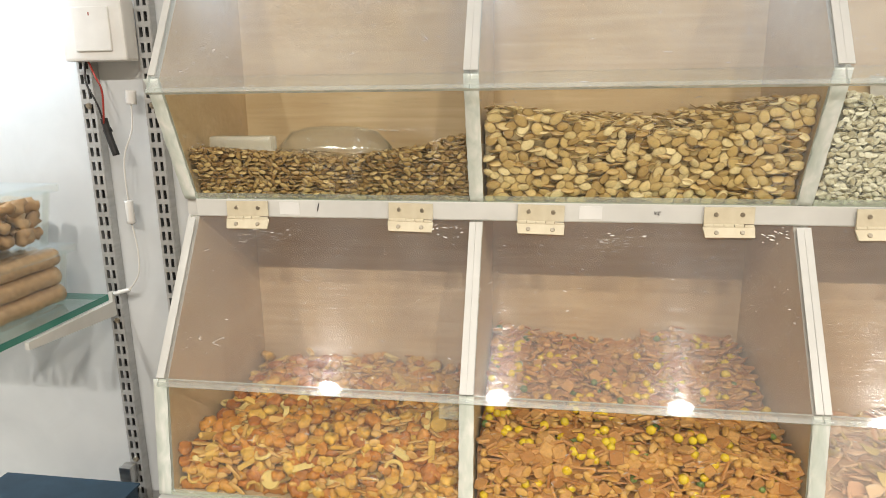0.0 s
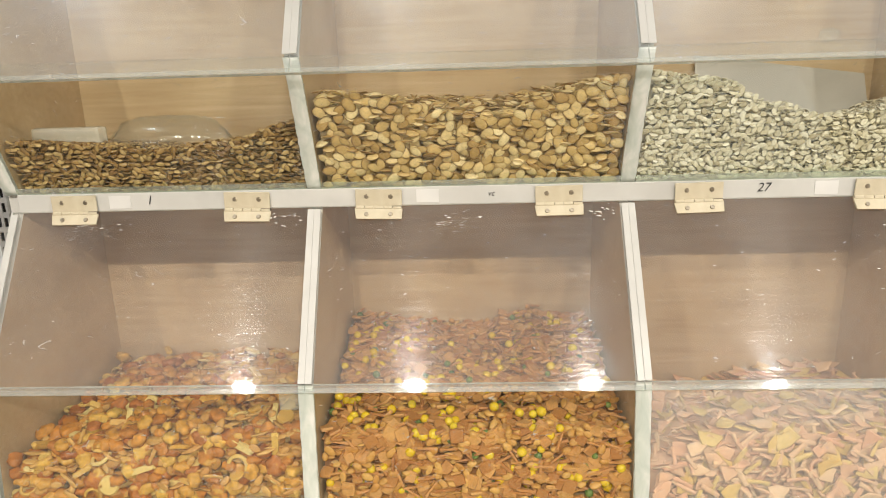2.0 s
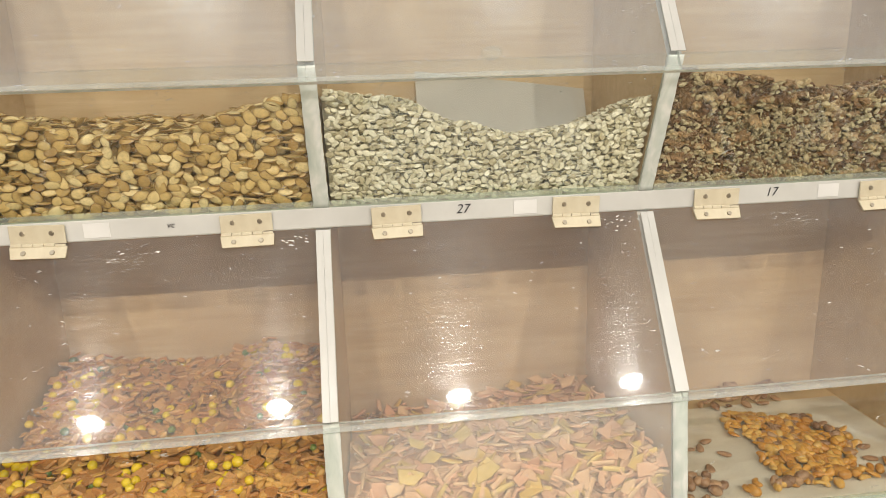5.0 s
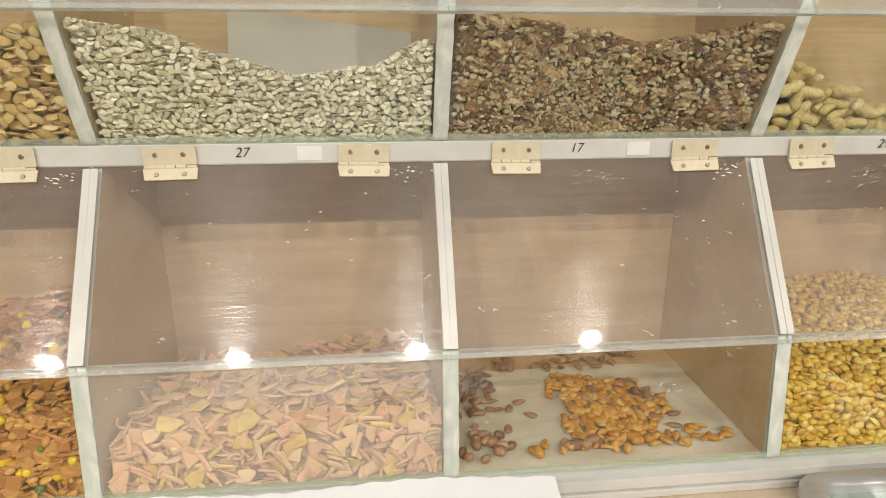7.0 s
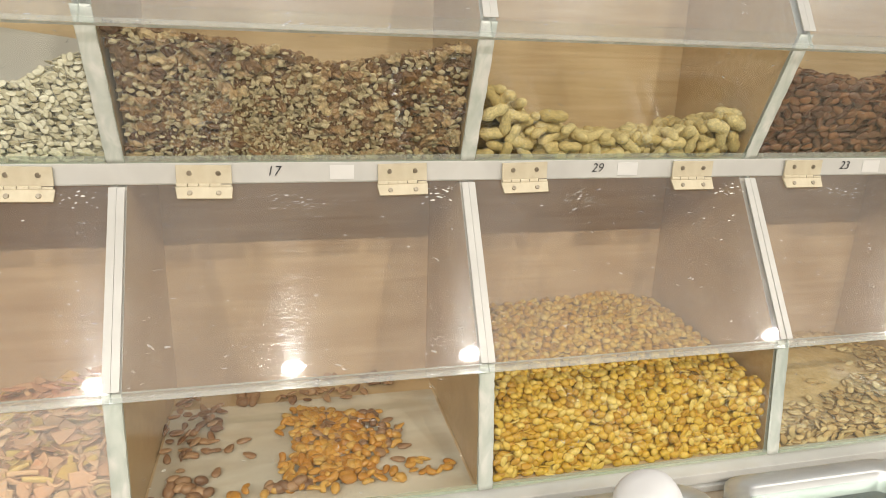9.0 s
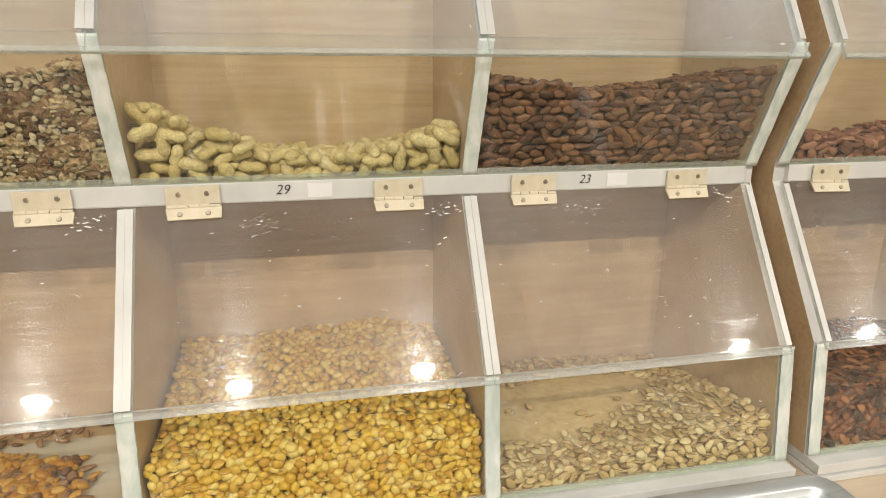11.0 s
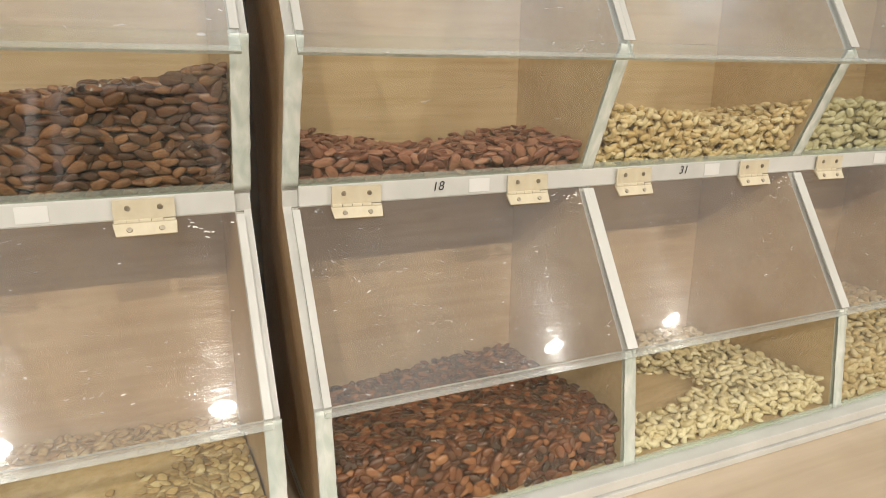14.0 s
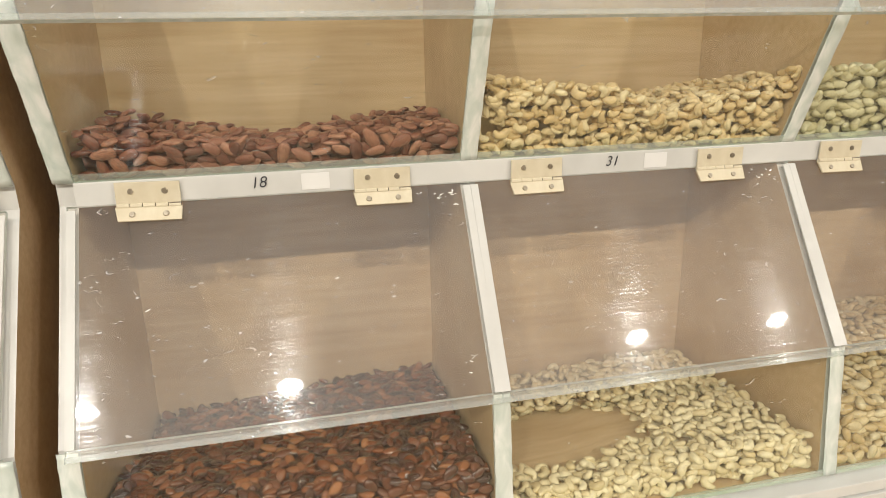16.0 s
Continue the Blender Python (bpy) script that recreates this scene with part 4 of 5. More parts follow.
heap("peanuts_in_shell", "low heap of yellow-tan peanuts in their shells", C1, 4, True, [0.58 * P, 0.36 * P, 0.19 * P, 0.17 * P, 0.21 * P, 0.40 * P], [0.045, 0.026, 0.014, 0.013, 0.016, 0.03],
     [(PEANUT, 0.0152, 0, 1, 0.45)], [M_SHELL], 15, steep=0.3, wr=0.42, jolt=1.7, sunk=0.9, deep=2.0)
heap("almonds", "tall heap of brown whole almonds in a bin", C1, 5, True, [0.78 * P, 0.74 * P, 0.64 * P, 0.70 * P, 0.76 * P, 0.86 * P], [0.09, 0.085, 0.08, 0.085, 0.09, 0.10],
     [(ALMOND, 0.0089, 0, 1, 0.31)], [M_ALM], 16, steep=0.12, wr=0.54, jolt=0.85, tight=0.84)
heap("pinkish_almonds", "low heap of pinkish-brown whole almonds in a bin", C2, 0, True, [0.28 * P, 0.22 * P, 0.18 * P, 0.22 * P, 0.26 * P], [0.046, 0.030, 0.018, 0.030, 0.038],
     [(ALMOND, 0.0098, 0, 1, 0.31)], [M_PINK], 17, steep=0.3, wr=0.58, jolt=1.4)
heap("roasted_cashews", "heap of tan roasted cashews in a bin", C2, 1, True, [0.57 * P, 0.50 * P, 0.46 * P, 0.26 * P, 0.38 * P, 0.56 * P], [0.045, 0.045, 0.042, 0.042, 0.048, 0.055],
     [(CASHEW, 0.0083, 0, 1, 0.36)], [M_CASH], 18, steep=0.5, wr=0.66, jolt=1.9)
heap("pale_pistachios", "heap of pale greenish pistachios in a bin", C2, 2, True, [0.56 * P, 0.54 * P, 0.50 * P, 0.48 * P, 0.46 * P], [0.06, 0.06, 0.06, 0.055, 0.05],
     [(PISTACHIO, 0.0095, 0, 1, 0.45), (CASHEW, 0.0105, 0, 0.4, 0.3)], [M_PISTP], 19, wr=0.6, jolt=1.6)
heap("savoury_snack_mix", "heap of orange spiced snack mix with pale crackers", C1, 0, False, [0.03, 0.052, 0.062, 0.066, 0.068], [0.05, 0.058, 0.062, 0.06, 0.045],
     [(NUGGETS[0], 0.0110, 0, 4, 0.5), (NUGGETS[1], 0.0090, 0, 4, 0.5), (NUGGETS[2], 0.0120, 0, 2.4, 0.5), (BATON, 0.0135, 1, 2.2, 0.25), (DISC, 0.0105, 1, 0.7, 0.2), (CURL, 0.0115, 1, 0.7, 0.2),
      (KERNEL, 0.0062, 2, 3, 0.6), (SLICE, 0.0075, 2, 3, 0.25), (STRIP, 0.0115, 2, 3, 0.1)], [M_ORANGE, M_CRACK, M_NUT, M_POWDER], 20, filler=0, rough=0.3, wr=0.62, jolt=1.9)
heap("cereal_snack_mix", "heap of brown pillow crackers, sticks and yellow candies", C1, 1, False, [0.066, 0.068, 0.066, 0.066, 0.068], [0.120, 0.108, 0.100, 0.120, 0.108],
     [(PILLOW, 0.0070, 0, 6, 0.3), (STICK, 0.0102, 1, 4.0, 0.12), (SLICE, 0.0064, 2, 4.5, 0.25), (BALL, 0.0053, 3, 1.3, 1.0), (BALL, 0.0043, 4, 0.5, 1.0), (KERNEL, 0.0058, 2, 2.0, 0.6)], [M_PILL, M_STICK, M_NUT, M_YELL, M_GREEN], 21, rough=0.3, wr=0.62, jolt=1.9)
heap("corn_chips", "heap of pink-orange and yellow corn chips and strips", C1, 2, False, [0.04, 0.055, 0.06, 0.06, 0.058, 0.056], [0.008, 0.009, 0.012, 0.02, 0.034, 0.033],
     [(CHIP, 0.0112, 0, 3.6, 0.1), (CORNER_CHIP, 0.0105, 0, 0.9, 0.1), (STRIP, 0.0125, 0, 6, 0.1), (CHIP, 0.0130, 1, 1.2, 0.1), (STRIP, 0.0120, 1, 1.8, 0.1), (CURL, 0.010, 0, 0.9, 0.2)], [M_CHIP, M_YCHIP], 22, rough=0.45, steep=0.12, wr=0.44, jolt=2.0, sunk=0.6, deep=1.6)
heap("yellow_peanuts", "full heap of yellow roasted peanuts in a bin", C1, 4, False, [0.064, 0.066, 0.068, 0.07, 0.072], [0.088, 0.09, 0.092, 0.098, 0.085],
     [(ROUND, 0.0058, 0, 3, 0.6), (KERNEL, 0.0060, 0, 1, 0.6), (SLICE, 0.0064, 0, 1, 0.25)], [M_CORN], 23, wr=0.84, jolt=1.5)


def thin_middle(u, v, rng):
    """The powdery middle of the heap, where few whole pieces show."""
    d = ((u - 0.36) / 0.42) ** 2 + ((v - 0.42 - 0.25 * u) / 0.26) ** 2
    return (d < 1) & (rng.uniform(0, 1, len(u)) < 0.975)


heap("split_beans", "low heap of pale split beans in sandy spice powder", C1, 5, False, [0.018, 0.012, 0.016, 0.03, 0.042, 0.046], [0.018, 0.020, 0.019, 0.017, 0.013, 0.011],
     [(SLICE, 0.0074, 0, 1, 0.2)], [M_SLICE, M_POWDER], 24, filler=1, skip=thin_middle, jolt=1.8, rise=0.006, sunk=0.2, deep=2.0)
heap("dark_almonds", "heap of glossy dark red-brown almonds in a bin", C2, 0, False, [0.060, 0.058, 0.056, 0.054, 0.050], [0.012, 0.018, 0.026, 0.034, 0.036],
     [(DARK_ALMOND, 0.0078, 0, 1, 0.32)], [M_RED], 25, steep=0.2, wr=0.56, jolt=1.4)


def bare_corner(u, v, rng):
    """The bin's bare floor shows where the heap has been scooped away."""
    return ((u - 0.25) / 0.33) ** 2 + ((v - 0.42) / 0.26) ** 2 < 1


heap("raw_cashews", "half-scooped heap of pale raw cashews over bare wood", C2, 1, False, [0.016, 0.020, 0.028, 0.034, 0.030], [0.003, 0.005, 0.012, 0.020, 0.016],
     [(CASHEW, 0.0088, 0, 1, 0.36)], [M_RAW, WOOD], 26, filler=1, skip=bare_corner, wr=0.66, jolt=1.8, rise=0.006)
heap("pistachios", "heap of tan pistachios in their shells in a bin", C2, 2, False, [0.054, 0.052, 0.05, 0.05, 0.05], [0.062, 0.06, 0.06, 0.055, 0.055],
     [(PISTACHIO, 0.0092, 0, 1, 0.45)], [M_PIST], 27, wr=0.58, jolt=1.7)


# ---- what is left in the nearly empty bin ----
def loose(name, label, clusters, shapes, size, mats, seed):
    """Thin scatters of nuts on a bin's floor: clusters of (x, y, half width, half depth, count)."""
    rng = np.random.RandomState(seed)
    verts, tris, own, base = [], [], [], 0
    for shape, (cx, cy, rx, ry, count) in [(shapes[i % len(shapes)], c) for i, c in enumerate(clusters)]:
        r, a = np.sqrt(rng.uniform(0, 1, count)), rng.uniform(0, math.tau, count)
        at = np.stack([cx + rx * r * np.cos(a), cy + ry * r * np.sin(a), 0.9400 + np.where(r < 0.5, 0.005, 0.0) * rng.uniform(0, 1, count)], 1)
        rot = turns(rng.normal(0, 0.3, count), rng.normal(0, 0.3, count), rng.uniform(0, math.tau, count))
        v, f = shape
        w = np.einsum("nij,nvj->nvi", rot, v[None] * size * rng.uniform(0.8, 1.15, (count, 1, 1))) + at[:, None]
        w[..., 2] = np.maximum(w[..., 2], 0.9343)
        w[..., 1] = np.clip(w[..., 1], -0.006, BACK - 0.001)
        w[..., 0] = np.clip(w[..., 0], 1.0585, 1.3915)
        verts.append(w.reshape(-1, 3))
        tris.append((f[None] + base + (np.arange(count) * len(v))[:, None, None]).reshape(-1, 3))
        own.append(np.tile(v, (count, 1)) + np.repeat(rng.uniform(-20, 20, (count, 1)), len(v), 0) * np.array([1, 0, 0]))
        base += count * len(v)
    t = np.concatenate(tris)
    ob = new(name, quick_mesh(name, np.concatenate(verts), t, np.zeros(len(t)), mats, True, np.concatenate(own)))
    return tagged(ob, label, "nuts", kind="stuff")


M_GOLD = piece_mat("golden_roasted_nut", [(0.0, (0.48, 0.20, 0.03)), (0.6, (0.62, 0.31, 0.05)), (1.0, (0.68, 0.42, 0.12))], 0.3, 0.25)
M_BROWN = piece_mat("brown_roasted_nut", [(0.0, (0.20, 0.10, 0.055)), (0.6, (0.36, 0.20, 0.11)), (1.0, (0.50, 0.31, 0.18))], 0.4, 0.25)
M_LINER = grainy("stained_white_board", [(0.3, (0.62, 0.54, 0.43)), (0.6, (0.76, 0.71, 0.62)), (0.75, (0.79, 0.75, 0.67))], (9, 30, 30), rough=0.5, bump=0.06, dirt=0.25)
liner = part("bin_liner", box(1.0605, 1.3895, -0.006, 0.205, 0.9339, 0.9342), M_LINER)
tagged(liner, "stained white board lining the bin floor", "liner")
loose("golden_roasted_nuts", "scattered golden roasted mixed nuts on a white liner",
      [(x, y, rx, ry, n // 2) for x, y, rx, ry, n in [(1.225, 0.145, 0.030, 0.035, 60), (1.268, 0.12, 0.028, 0.035, 40), (1.255, 0.075, 0.050, 0.05, 110), (1.225, 0.045, 0.035, 0.035, 40), (1.285, 0.09, 0.045, 0.05, 26), (1.17, 0.018, 0.03, 0.012, 7), (1.345, 0.03, 0.032, 0.013, 14), (1.30, 0.020, 0.03, 0.01, 6), (1.26, 0.025, 0.06, 0.02, 18), (1.26, 0.09, 0.085, 0.075, 22)] for _ in range(2)],
      (ALMOND, CASHEW, KERNEL), 0.0080, [M_GOLD], 41)
loose("brown_roasted_nuts", "scattered brown roasted nuts along the bin's edges",
      [(1.092, 0.150, 0.036, 0.085, 52), (1.09, 0.03, 0.032, 0.026, 16), (1.315, 0.236, 0.03, 0.02, 20), (1.15, 0.215, 0.024, 0.014, 11), (1.25, 0.10, 0.045, 0.06, 40), (1.295, 0.105, 0.03, 0.045, 18), (1.24, 0.205, 0.075, 0.014, 20), (1.20, 0.022, 0.025, 0.012, 8), (1.25, 0.245, 0.03, 0.008, 6)],
      (ALMOND, KERNEL), 0.0080, [M_BROWN], 42)
v_, f_ = ALMOND
NUT = quick_mesh("roasted_nut", v_ * 0.0088, f_, np.zeros(len(f_)), [M_BROWN], True, v_)
for i, (nx, ny, turn) in enumerate([(1.135, 0.105, 70), (1.150, 0.118, 20), (1.157, 0.088, 140), (1.318, 0.132, 30), (1.328, 0.112, 100), (1.305, 0.070, 60), (1.330, 0.074, 10), (1.318, 0.050, 160), (1.125, 0.062, 80)]):
    nut = new("roasted_nut", NUT)
    nut.matrix_basis = pose(nx, ny, 0.9342 + 0.0029, 0, 0, turn)
    tagged(nut, "single dark brown roasted almond on the bin liner", "nut", "single nuts left in the bin")

# ---- things inside the upper bins ----
scoop = empty("scoop", "clear plastic scoop lying on the melon seeds", "scoop", (0.10, 0.15, 1.31))


def bowl_mesh():
    """A long shallow scoop bowl, open on top."""
    bm = bmesh.new()
    rows = []
    for i in range(9):
        u = i / 8
        half = 0.034 * math.sqrt(max(0.06, 1 - (2 * u - 1) ** 4))
        rows.append([bm.verts.new((0.145 * u, half * math.cos(a), 0.004 + 0.034 * math.sin(a) * math.sqrt(max(0.1, 1 - (2 * u - 1) ** 4)))) for a in (math.pi * k / 10 for k in range(11))])
    for a, b in zip(rows, rows[1:]):
        for k in range(10):
            bm.faces.new((a[k], a[k + 1], b[k + 1], b[k])).smooth = True
    bmesh.ops.recalc_face_normals(bm, faces=bm.faces)
    return bm


bowl = part("bowl", bowl_mesh(), THIN_TUB, scoop)
bowl.location = (-0.008, 0.02, -0.004)
mod = bowl.modifiers.new("thick", "SOLIDIFY")
mod.thickness = 0.0018
grip = part("handle", box(-0.088, -0.006, -0.012, 0.008, 0.002, 0.024, 0.004), MILKY, scoop)
for ob in (bowl, grip):
    ob.visible_shadow = False


def leaf(name, label, x0, x1, z0, z1, y0, y1, slant=0.0, category="paper"):
    """A sheet of paper that leans against the bin's back, slightly curled."""
    bm = bmesh.new()
    rows = []
    for i in range(11):
        u = i / 10
        rows.append([bm.verts.new((x0 + u * (x1 - x0), y0 + v * (y1 - y0) - 0.003 * math.sin(u * math.pi) * v, z0 + v * (z1 - z0) + slant * u * v)) for v in (0, 0.33, 0.66, 1)])
    for a, b in zip(rows, rows[1:]):
        for k in range(3):
            bm.faces.new((a[k], b[k], b[k + 1], a[k + 1]))
    ob = part(name, bm, SHADED_PAPER)
    m = ob.modifiers.new("thick", "SOLIDIFY")
    m.thickness = 0.0006
    return tagged(ob, label, category)


leaf("paper_sheet", "blank white paper sheet leaning behind pale seeds", 0.815, 1.030, 1.2615, 1.398, 0.215, 0.258, -0.028)
leaf("paper_sheet", "small white paper slip leaning behind pale seeds", 0.765, 0.86, 1.2615, 1.352, 0.205, 0.240, -0.012)

# ---- counter things ----
def rounded_frame(x0, x1, y0, y1, r, wide, z0, z1):
    """A rounded rim with a basin sunk inside it."""
    bm = bmesh.new()
    def loop(inset, z):
        pts = []
        rr = max(r - inset * 0.6, 0.004)
        for cx, cy, a0 in ((x1 - inset - rr, y1 - inset - rr, 0), (x0 + inset + rr, y1 - inset - rr, 90), (x0 + inset + rr, y0 + inset + rr, 180), (x1 - inset - rr, y0 + inset + rr, 270)):
            for k in range(6):
                a = radians(a0 + 18 * k)
                pts.append(bm.verts.new((cx + rr * math.cos(a), cy + rr * math.sin(a), z)))
        return pts
    loops = [loop(0.002, z0), loop(0.0, z1 - 0.004), loop(0.002, z1 - 0.001), loop(0.005, z1), loop(wide - 0.003, z1 - 0.001), loop(wide, z1 - 0.004), loop(wide + 0.004, z0 + 0.006)]
    for a, b in zip(loops, loops[1:]):
        for k in range(24):
            bm.faces.new((a[k], a[(k + 1) % 24], b[(k + 1) % 24], b[k])).smooth = True
    bm.faces.new(loops[-1]).material_index = 1
    bm.faces.new(loops[0][::-1])
    bmesh.ops.recalc_face_normals(bm, faces=bm.faces)
    return bm


def tray(x0, x1, y0, y1, label):
    t = empty("steel_tray", label, "tray", ((x0 + x1) / 2, (y0 + y1) / 2, TOP), "steel trays on the counter")
    cx, cy = (x0 + x1) / 2, (y0 + y1) / 2
    part("pan", rounded_frame(x0 - cx, x1 - cx, y0 - cy, y1 - cy, 0.03, 0.022, 0.0006, 0.032), [TRAY, BASIN], t)
    lid = part("cover", box(x0 - cx + 0.026, x1 - cx - 0.026, y0 - cy + 0.026, y1 - cy - 0.026, 0.020, 0.023, 0.001), GLASS, t, "clear flat cover")
    lid.visible_shadow = False
    return t


tray(1.392, 1.625, -0.34, -0.052, "brushed steel tray with a clear cover, by a white tube")
tray(1.645, 1.875, -0.34, -0.052, "brushed steel tray with a clear cover")
tray(1.890, 2.125, -0.34, -0.052, "brushed steel tray with a clear cover, near the gap")
tray(0.062, 0.235, -0.30, -0.055, "narrow brushed steel tray beside a white label printer")

tube_thing = bmesh.new()
prof = [(0.0, 0.0), (0.028, 0.0), (0.029, 0.004), (0.029, 0.088), (0.027, 0.097), (0.020, 0.103), (0.008, 0.105), (0.0, 0.1052)]
loops = [[tube_thing.verts.new((r * math.cos(a), r * math.sin(a), z)) for r, z in prof[1:-1]] for a in (k * math.tau / 24 for k in range(24))]
for a, b in zip(loops, loops[1:] + loops[:1]):
    for i in range(len(prof) - 3):
        tube_thing.faces.new((a[i], b[i], b[i + 1], a[i + 1])).smooth = True
tube_thing.faces.new([l[0] for l in loops][::-1])
tube_thing.faces.new([l[-1] for l in loops])
tube_ob = part("plastic_tube", tube_thing, PAPER)
tube_ob.matrix_basis = pose(1.540, -0.155, TOP + 0.0235, 0, -28, 0)
tagged(tube_ob, "smooth white plastic tube standing tilted in a steel tray", "tube")

printer = empty("label_printer", "white label printer with a grey display on the counter", "printer", (0.018, -0.13, TOP))
part("body", box(-0.034, 0.034, -0.075, 0.078, 0.0005, 0.034, 0.008), PLASTIC, printer)
part("display", box(-0.020, 0.020, 0.010, 0.056, 0.0335, 0.0352, 0.0006), GREY, printer, "grey glossy display window")
part("keypad", box(-0.022, 0.022, -0.060, -0.005, 0.0335, 0.0350, 0.0006), GREY, printer)


def bag_sheet(x0, x1, y0, y1, z, rise, phase):
    """A paper bag lying flat, its far edge curling up."""
    bm = bmesh.new()
    rows = []
    for i in range(25):
        u = i / 24
        row = []
        for j in range(9):
            v = j / 8
            lift = rise * v ** 2 * (0.93 + 0.07 * math.cos(2.6 * math.pi * u + phase)) + 0.002 * math.sin(9 * u + phase) * v
            tooth = 0.0012 * (1 if i % 2 else -1) if j == 8 else 0.0
            row.append(bm.verts.new((x0 + u * (x1 - x0) + 0.01 * v * math.sin(phase), y0 + v * (y1 - y0) + tooth, z + lift)))
        rows.append(row)
    for a, b in zip(rows, rows[1:]):
        for k in range(8):
            bm.faces.new((a[k], b[k], b[k + 1], a[k + 1]))
    return bm


bags = empty("paper_bag_stack", "stack of plain white paper bags on the counter", "paper bags", (0.93, -0.2, TOP))
part("bundle", box(-0.165, 0.175, -0.14, 0.108, 0.0005, 0.058, 0.006), PAPER, bags)
for i in range(5):
    ob = part("bag", bag_sheet(-0.172 + 0.003 * i, 0.192 - 0.006 * (i % 2), -0.15, 0.112 - 0.003 * i, 0.0585 + 0.002 * i, 0.014 + 0.002 * i, 0.4 * i), PAPER, bags)
    m = ob.modifiers.new("thick", "SOLIDIFY")
    m.thickness = 0.0009

# ---- the shelf wall beside the bins ----
def upright(x, label):
    """A slotted steel shelf upright fixed to the wall."""
    up = empty("shelf_upright", label, "shelf upright", (x, WALL_Y - 0.0005, 0.0), "slotted uprights")
    bm = bmesh.new()
    z0, z1 = 0.62, 2.1
    for a, b in ((-0.011, -0.0075), (-0.0022, 0.0022), (0.0075, 0.011)):
        box(a, b, -0.016, -0.014, z0, z1, bm=bm)
    z = z0
    while z < z1:
        box(-0.0075, -0.0022, -0.0159, -0.0141, z, z + 0.008, bm=bm)
        box(0.0022, 0.0075, -0.0159, -0.0141, z, z + 0.008, bm=bm)
        z += 0.0215
    box(-0.0118, -0.0105, -0.015, 0.0, z0, z1, bm=bm)
    box(0.0105, 0.0118, -0.015, 0.0, z0, z1, bm=bm)
    part("channel", bm, ZINC, up)
    # a black strip stands in for the shade inside the channel
    part("slot_shade", box(-0.0102, 0.0102, -0.006, -0.004, z0, z1), BLACK, up, "black strip painted as the shade in the hollow behind the slots")
    for zz in (0.78, 1.03, 1.37):
        part("screw", cyl(0.0052, 0.003, pose(0, -0.0172, zz, 90), 14, 0.0035), SCREW, up)
    return up


upright(-0.252, "grey slotted steel shelf upright carrying a glass shelf")
upright(-0.149, "grey slotted steel upright beside the bin cabinet")

switch = empty("switch_box", "white plastic wall switch box with a wide rocker", "switch", (-0.209, WALL_Y - 0.018, 1.474))
part("housing", box(-0.049, 0.049, -0.030, 0.0015, -0.041, 0.044, 0.004), PLASTIC, switch)
part("rocker", box(-0.026, 0.030, -0.0335, -0.0295, -0.028, 0.032, 0.0015), PLASTIC, switch)
part("indicator", box(0.0, 0.0015, -0.0342, -0.0332, 0.020, 0.024), RED, switch)

wires = empty("power_lead", "red and black lead with black plug below the switch", "cable", (-0.222, 0.275, 1.43))
part_at = wires.location
def rel(points):
    return [(x - part_at.x, y - part_at.y, z - part_at.z) for x, y, z in points]


tube(rel([(-0.236, 0.268, 1.434), (-0.236, 0.262, 1.405), (-0.222, 0.262, 1.372), (-0.218, 0.266, 1.345)]), 0.0014, "black_wire", BLACK, wires)
tube(rel([(-0.232, 0.268, 1.434), (-0.217, 0.258, 1.412), (-0.209, 0.258, 1.39), (-0.217, 0.264, 1.345)]), 0.0014, "red_wire", RED, wires)
tube(rel([(-0.219, 0.268, 1.352), (-0.214, 0.268, 1.327), (-0.206, 0.268, 1.298)]), 0.0052, "plug", BLACK, wires)
tube(rel([(-0.2175, 0.270, 1.337), (-0.2150, 0.270, 1.331)]), 0.0064, "plug_collar", BLACK, wires)
lead = empty("led_cable", "thin white cable with inline connectors on the wall", "cable", (-0.177, 0.28, 1.35))
part_at = lead.location
tube(rel([(-0.178, 0.280, 1.392), (-0.180, 0.280, 1.372)]), 0.0075, "connector", PLASTIC, lead)
tube(rel([(-0.180, 0.280, 1.374), (-0.184, 0.280, 1.335), (-0.196, 0.275, 1.302), (-0.203, 0.278, 1.270), (-0.204, 0.280, 1.225)]), 0.0013, "cable", PLASTIC, lead)
tube(rel([(-0.204, 0.281, 1.228), (-0.204, 0.281, 1.192)]), 0.0062, "connector", PLASTIC, lead)
tube(rel([(-0.204, 0.281, 1.194), (-0.199, 0.281, 1.150), (-0.203, 0.281, 1.110), (-0.222, 0.279, 1.083)]), 0.0013, "cable", PLASTIC, lead)
tube(rel([(-0.219, 0.279, 1.085), (-0.244, 0.274, 1.079)]), 0.0034, "connector", PLASTIC, lead)

shelf = empty("glass_shelf", "clear green-edged glass shelf on steel brackets", "shelf", (-0.696, 0.155, 1.077))
glass = sheet(-0.48, 0.44, (-0.12, 0.0), (0.12, 0.0), 0.010)
pane = part("pane", glass, [GLASS, GLASS_EDGE], shelf)
pane.visible_shadow = False
for bx in (0.445, -0.40):
    part("bracket", prism([(0.124, 0.004), (0.124, -0.036), (0.10, -0.034), (-0.06, -0.022), (-0.06, -0.0115), (0.118, -0.0115), (0.118, 0.004)], bx - 0.003, bx + 0.003, 0), WHITE, shelf)


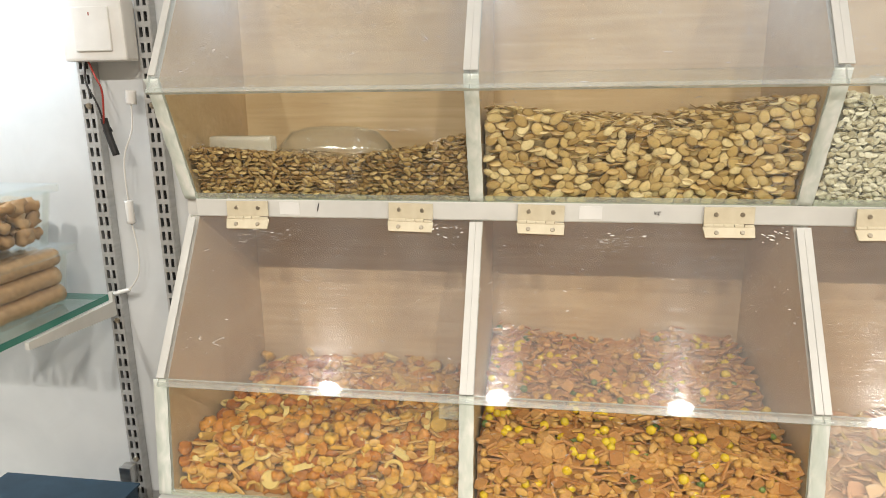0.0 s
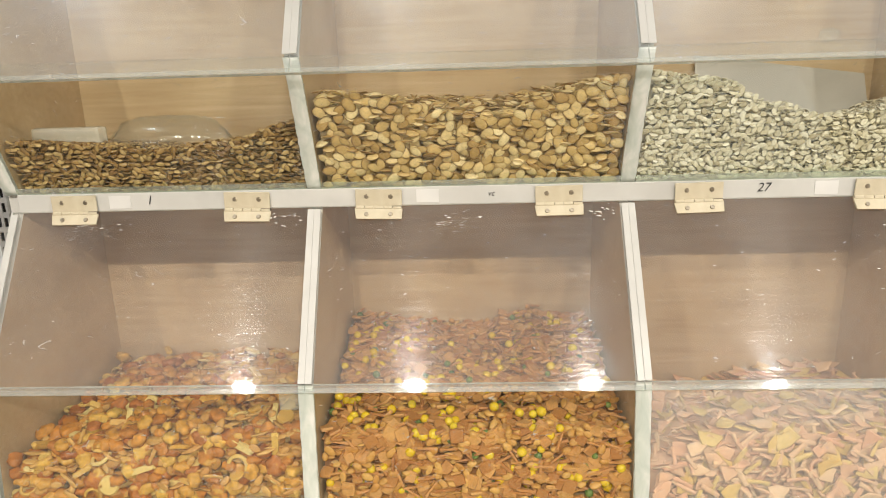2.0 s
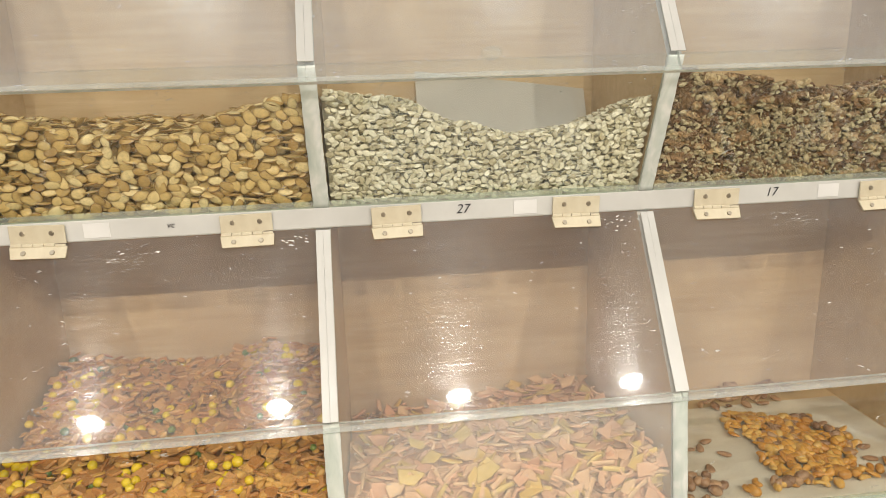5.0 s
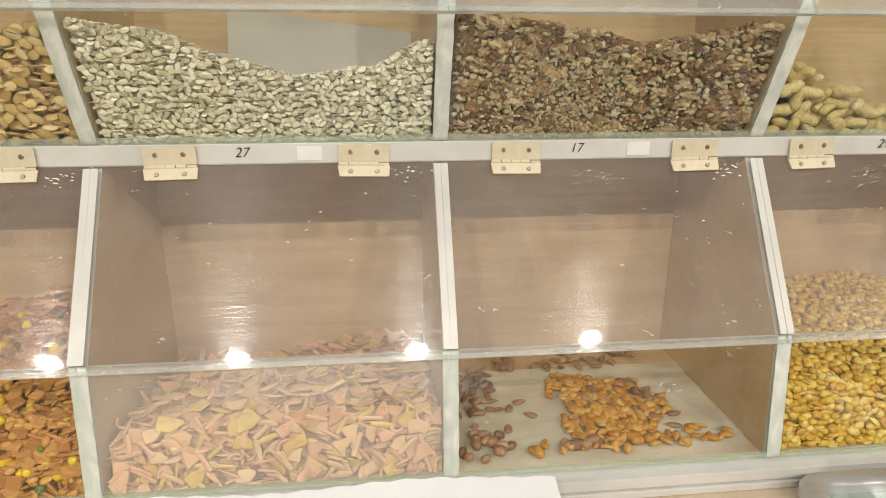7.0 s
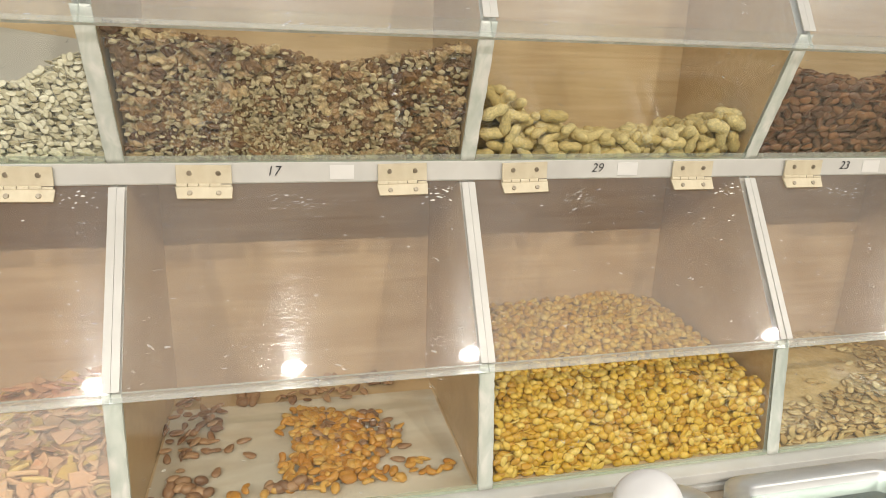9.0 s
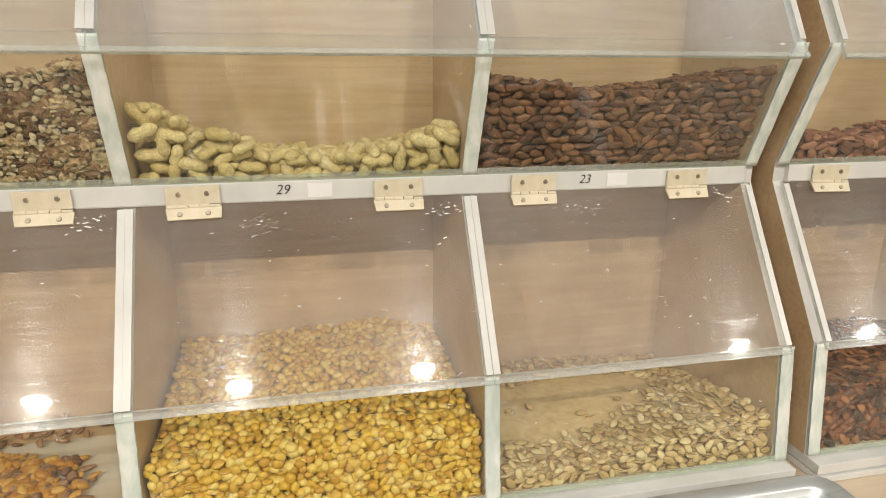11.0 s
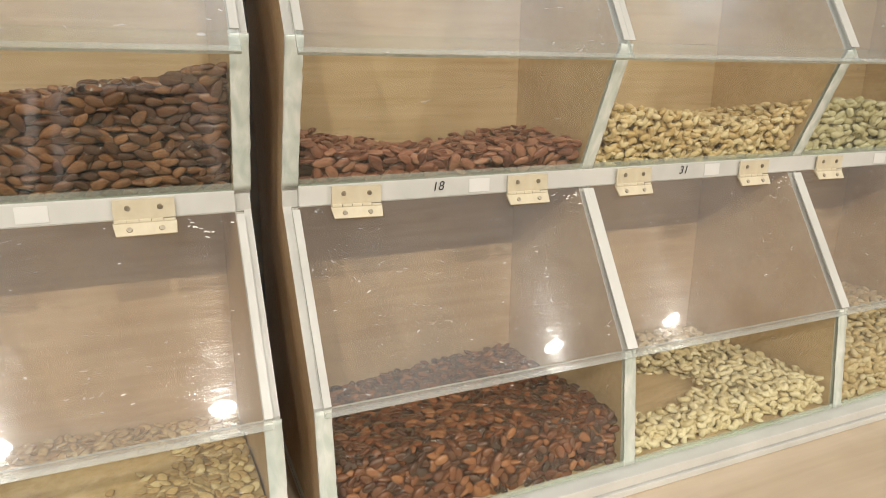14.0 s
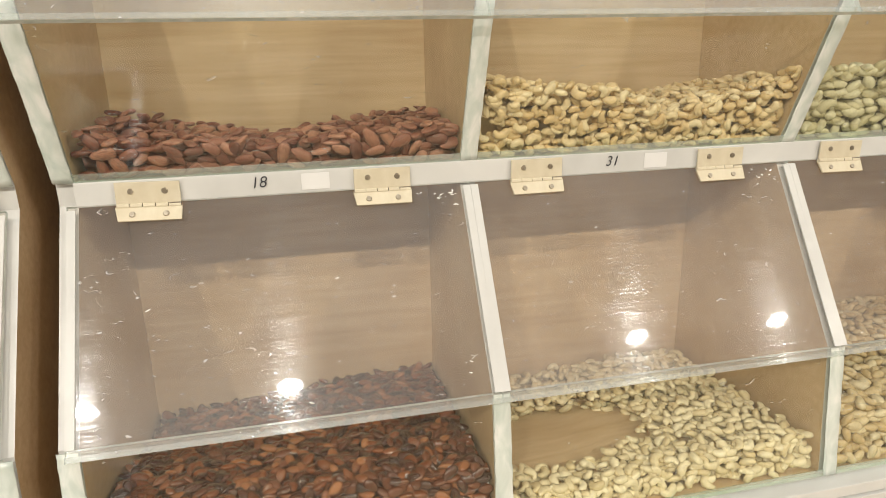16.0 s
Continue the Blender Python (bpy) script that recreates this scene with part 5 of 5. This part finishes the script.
def tub(x0, x1, y0, y1, z0, z1, label):
    t = empty("plastic_tub", label, "food tub", ((x0 + x1) / 2, (y0 + y1) / 2, z0), "biscuit tubs on the glass shelf")
    w, d, h = (x1 - x0) / 2, (y1 - y0) / 2, z1 - z0
    bm = bmesh.new()
    lo = [bm.verts.new((x * 0.93, y * 0.93, 0.0005)) for x, y in ((-w, -d), (w, -d), (w, d), (-w, d))]
    hi = [bm.verts.new((x, y, h - 0.012)) for x, y in ((-w, -d), (w, -d), (w, d), (-w, d))]
    bm.faces.new(lo[::-1])
    for i in range(4):
        bm.faces.new((lo[i], lo[(i + 1) % 4], hi[(i + 1) % 4], hi[i]))
    bmesh.ops.bevel(bm, geom=[e for e in bm.edges if abs(e.verts[0].co.z - e.verts[1].co.z) > 0.01], offset=0.012, segments=4, affect="EDGES")
    body = part("body", bm, TUB, t)
    top = part("lid", box(-w - 0.004, w + 0.004, -d - 0.004, d + 0.004, h - 0.013, h, 0.004), TUB, t, "cloudy clear snap-on lid")
    for ob in (body, top):
        ob.visible_shadow = False
    return t


M_BISC = piece_mat("tan_biscuit", [(0.0, (0.46, 0.27, 0.12)), (1.0, (0.66, 0.45, 0.24))], 0.6, 0.3, 120, 0.5)
tub(-0.568, -0.274, 0.04, 0.235, 1.078, 1.170, "clear plastic tub of rolled wafers on a glass shelf")
tub(-0.572, -0.284, 0.045, 0.23, 1.171, 1.261, "clear plastic tub of round biscuits stacked on another tub")
rng = np.random.RandomState(5)
vv, ff, ii, base = [], [], [], 0
for layer in range(3):
    for i in range(9):
        for j in range(6):
            sh = NUGGETS[rng.randint(3)]
            r = turns(rng.uniform(-1, 1, 1), rng.uniform(-1, 1, 1), rng.uniform(0, 6, 1))[0]
            at = np.array([-0.548 + i * 0.0298 + rng.uniform(-0.004, 0.004), 0.072 + j * 0.0265 + rng.uniform(-0.004, 0.004), 1.190 + layer * 0.022])
            vv.append((sh[0] * 0.0165) @ r.T + at)
            ff.append(sh[1] + base)
            base += len(sh[0])
tt = np.concatenate(ff)
tagged(new("round_biscuits", quick_mesh("round_biscuits", np.concatenate(vv), tt, np.zeros(len(tt)), [M_BISC])), "lumpy tan round biscuits filling a plastic tub", "biscuits", kind="stuff")
for j in range(15):
    wx, wz = -0.302 - 0.034 * (j // 3), 1.0945 + 0.028 * (j % 3)
    bm = bmesh.new()
    cyl(0.0138, 0.17, Matrix.Rotation(math.pi / 2, 4, "Y"), 18, bm=bm)
    bmesh.ops.subdivide_edges(bm, edges=[e for e in bm.edges if abs(e.verts[0].co.x - e.verts[1].co.x) > 0.1], cuts=14)
    for v in bm.verts:
        k = 1 + 0.05 * math.sin(90 * v.co.x + j) + 0.04 * noise.noise(v.co * 60 + Vector((j, 0, 0)))
        v.co.y, v.co.z = v.co.y * k, v.co.z * k
    for f in bm.faces:
        f.smooth = True
    ob = part("rolled_wafer", bm, M_BISC)
    ob.matrix_basis = pose(wx, 0.137 + rng.uniform(-0.006, 0.006), wz, 0, 0, 90)
    tagged(ob, "long tan rolled wafer inside a plastic tub", "wafer", "rolled wafers in the tub")

led = empty("led_strip", "cold white led strip under the upper shelf, lit", "lamp", (-0.70, 0.212, 1.556))
part("rail", box(-0.42, 0.42, -0.012, 0.012, 0.002, 0.014, 0.002), STEEL, led)
part("diffuser", box(-0.41, 0.41, -0.009, 0.009, -0.004, 0.0015, 0.001), COLD, led, "glowing white diffuser")
upper = empty("glass_shelf", "upper clear glass shelf over the led strip", "shelf", (-0.7, 0.16, 1.628))
pane = part("pane", sheet(-0.48, 0.42, (-0.12, 0.0), (0.12, 0.0), 0.010), [GLASS, GLASS_EDGE], upper)
pane.visible_shadow = False

stand = empty("low_cabinet", "plain white low cabinet against the wall", "cabinet", (-0.55, 0.05, 0))
part("body", box(-0.45, 0.30, -0.22, 0.24, 0.04, 0.70, 0.003), WHITE, stand)
part("plinth", box(-0.44, 0.29, -0.20, 0.23, 0.0, 0.039), BLACK, stand)
carton = empty("cardboard_box", "closed navy blue cardboard box on a white cabinet", "box", (-0.30, 0.03, 0.70))
part("body", box(-0.11, 0.115, -0.17, 0.158, 0.0006, 0.096, 0.002), NAVY, carton)
part("lid", box(-0.113, 0.118, -0.173, 0.161, 0.0965, 0.100, 0.001), NAVY, carton)
clip = part("metal_bracket", box(-0.271, -0.250, 0.262, 0.282, 0.745, 0.775, 0.002), STEEL)
tagged(clip, "small grey metal bracket hooked in the shelf upright", "bracket")
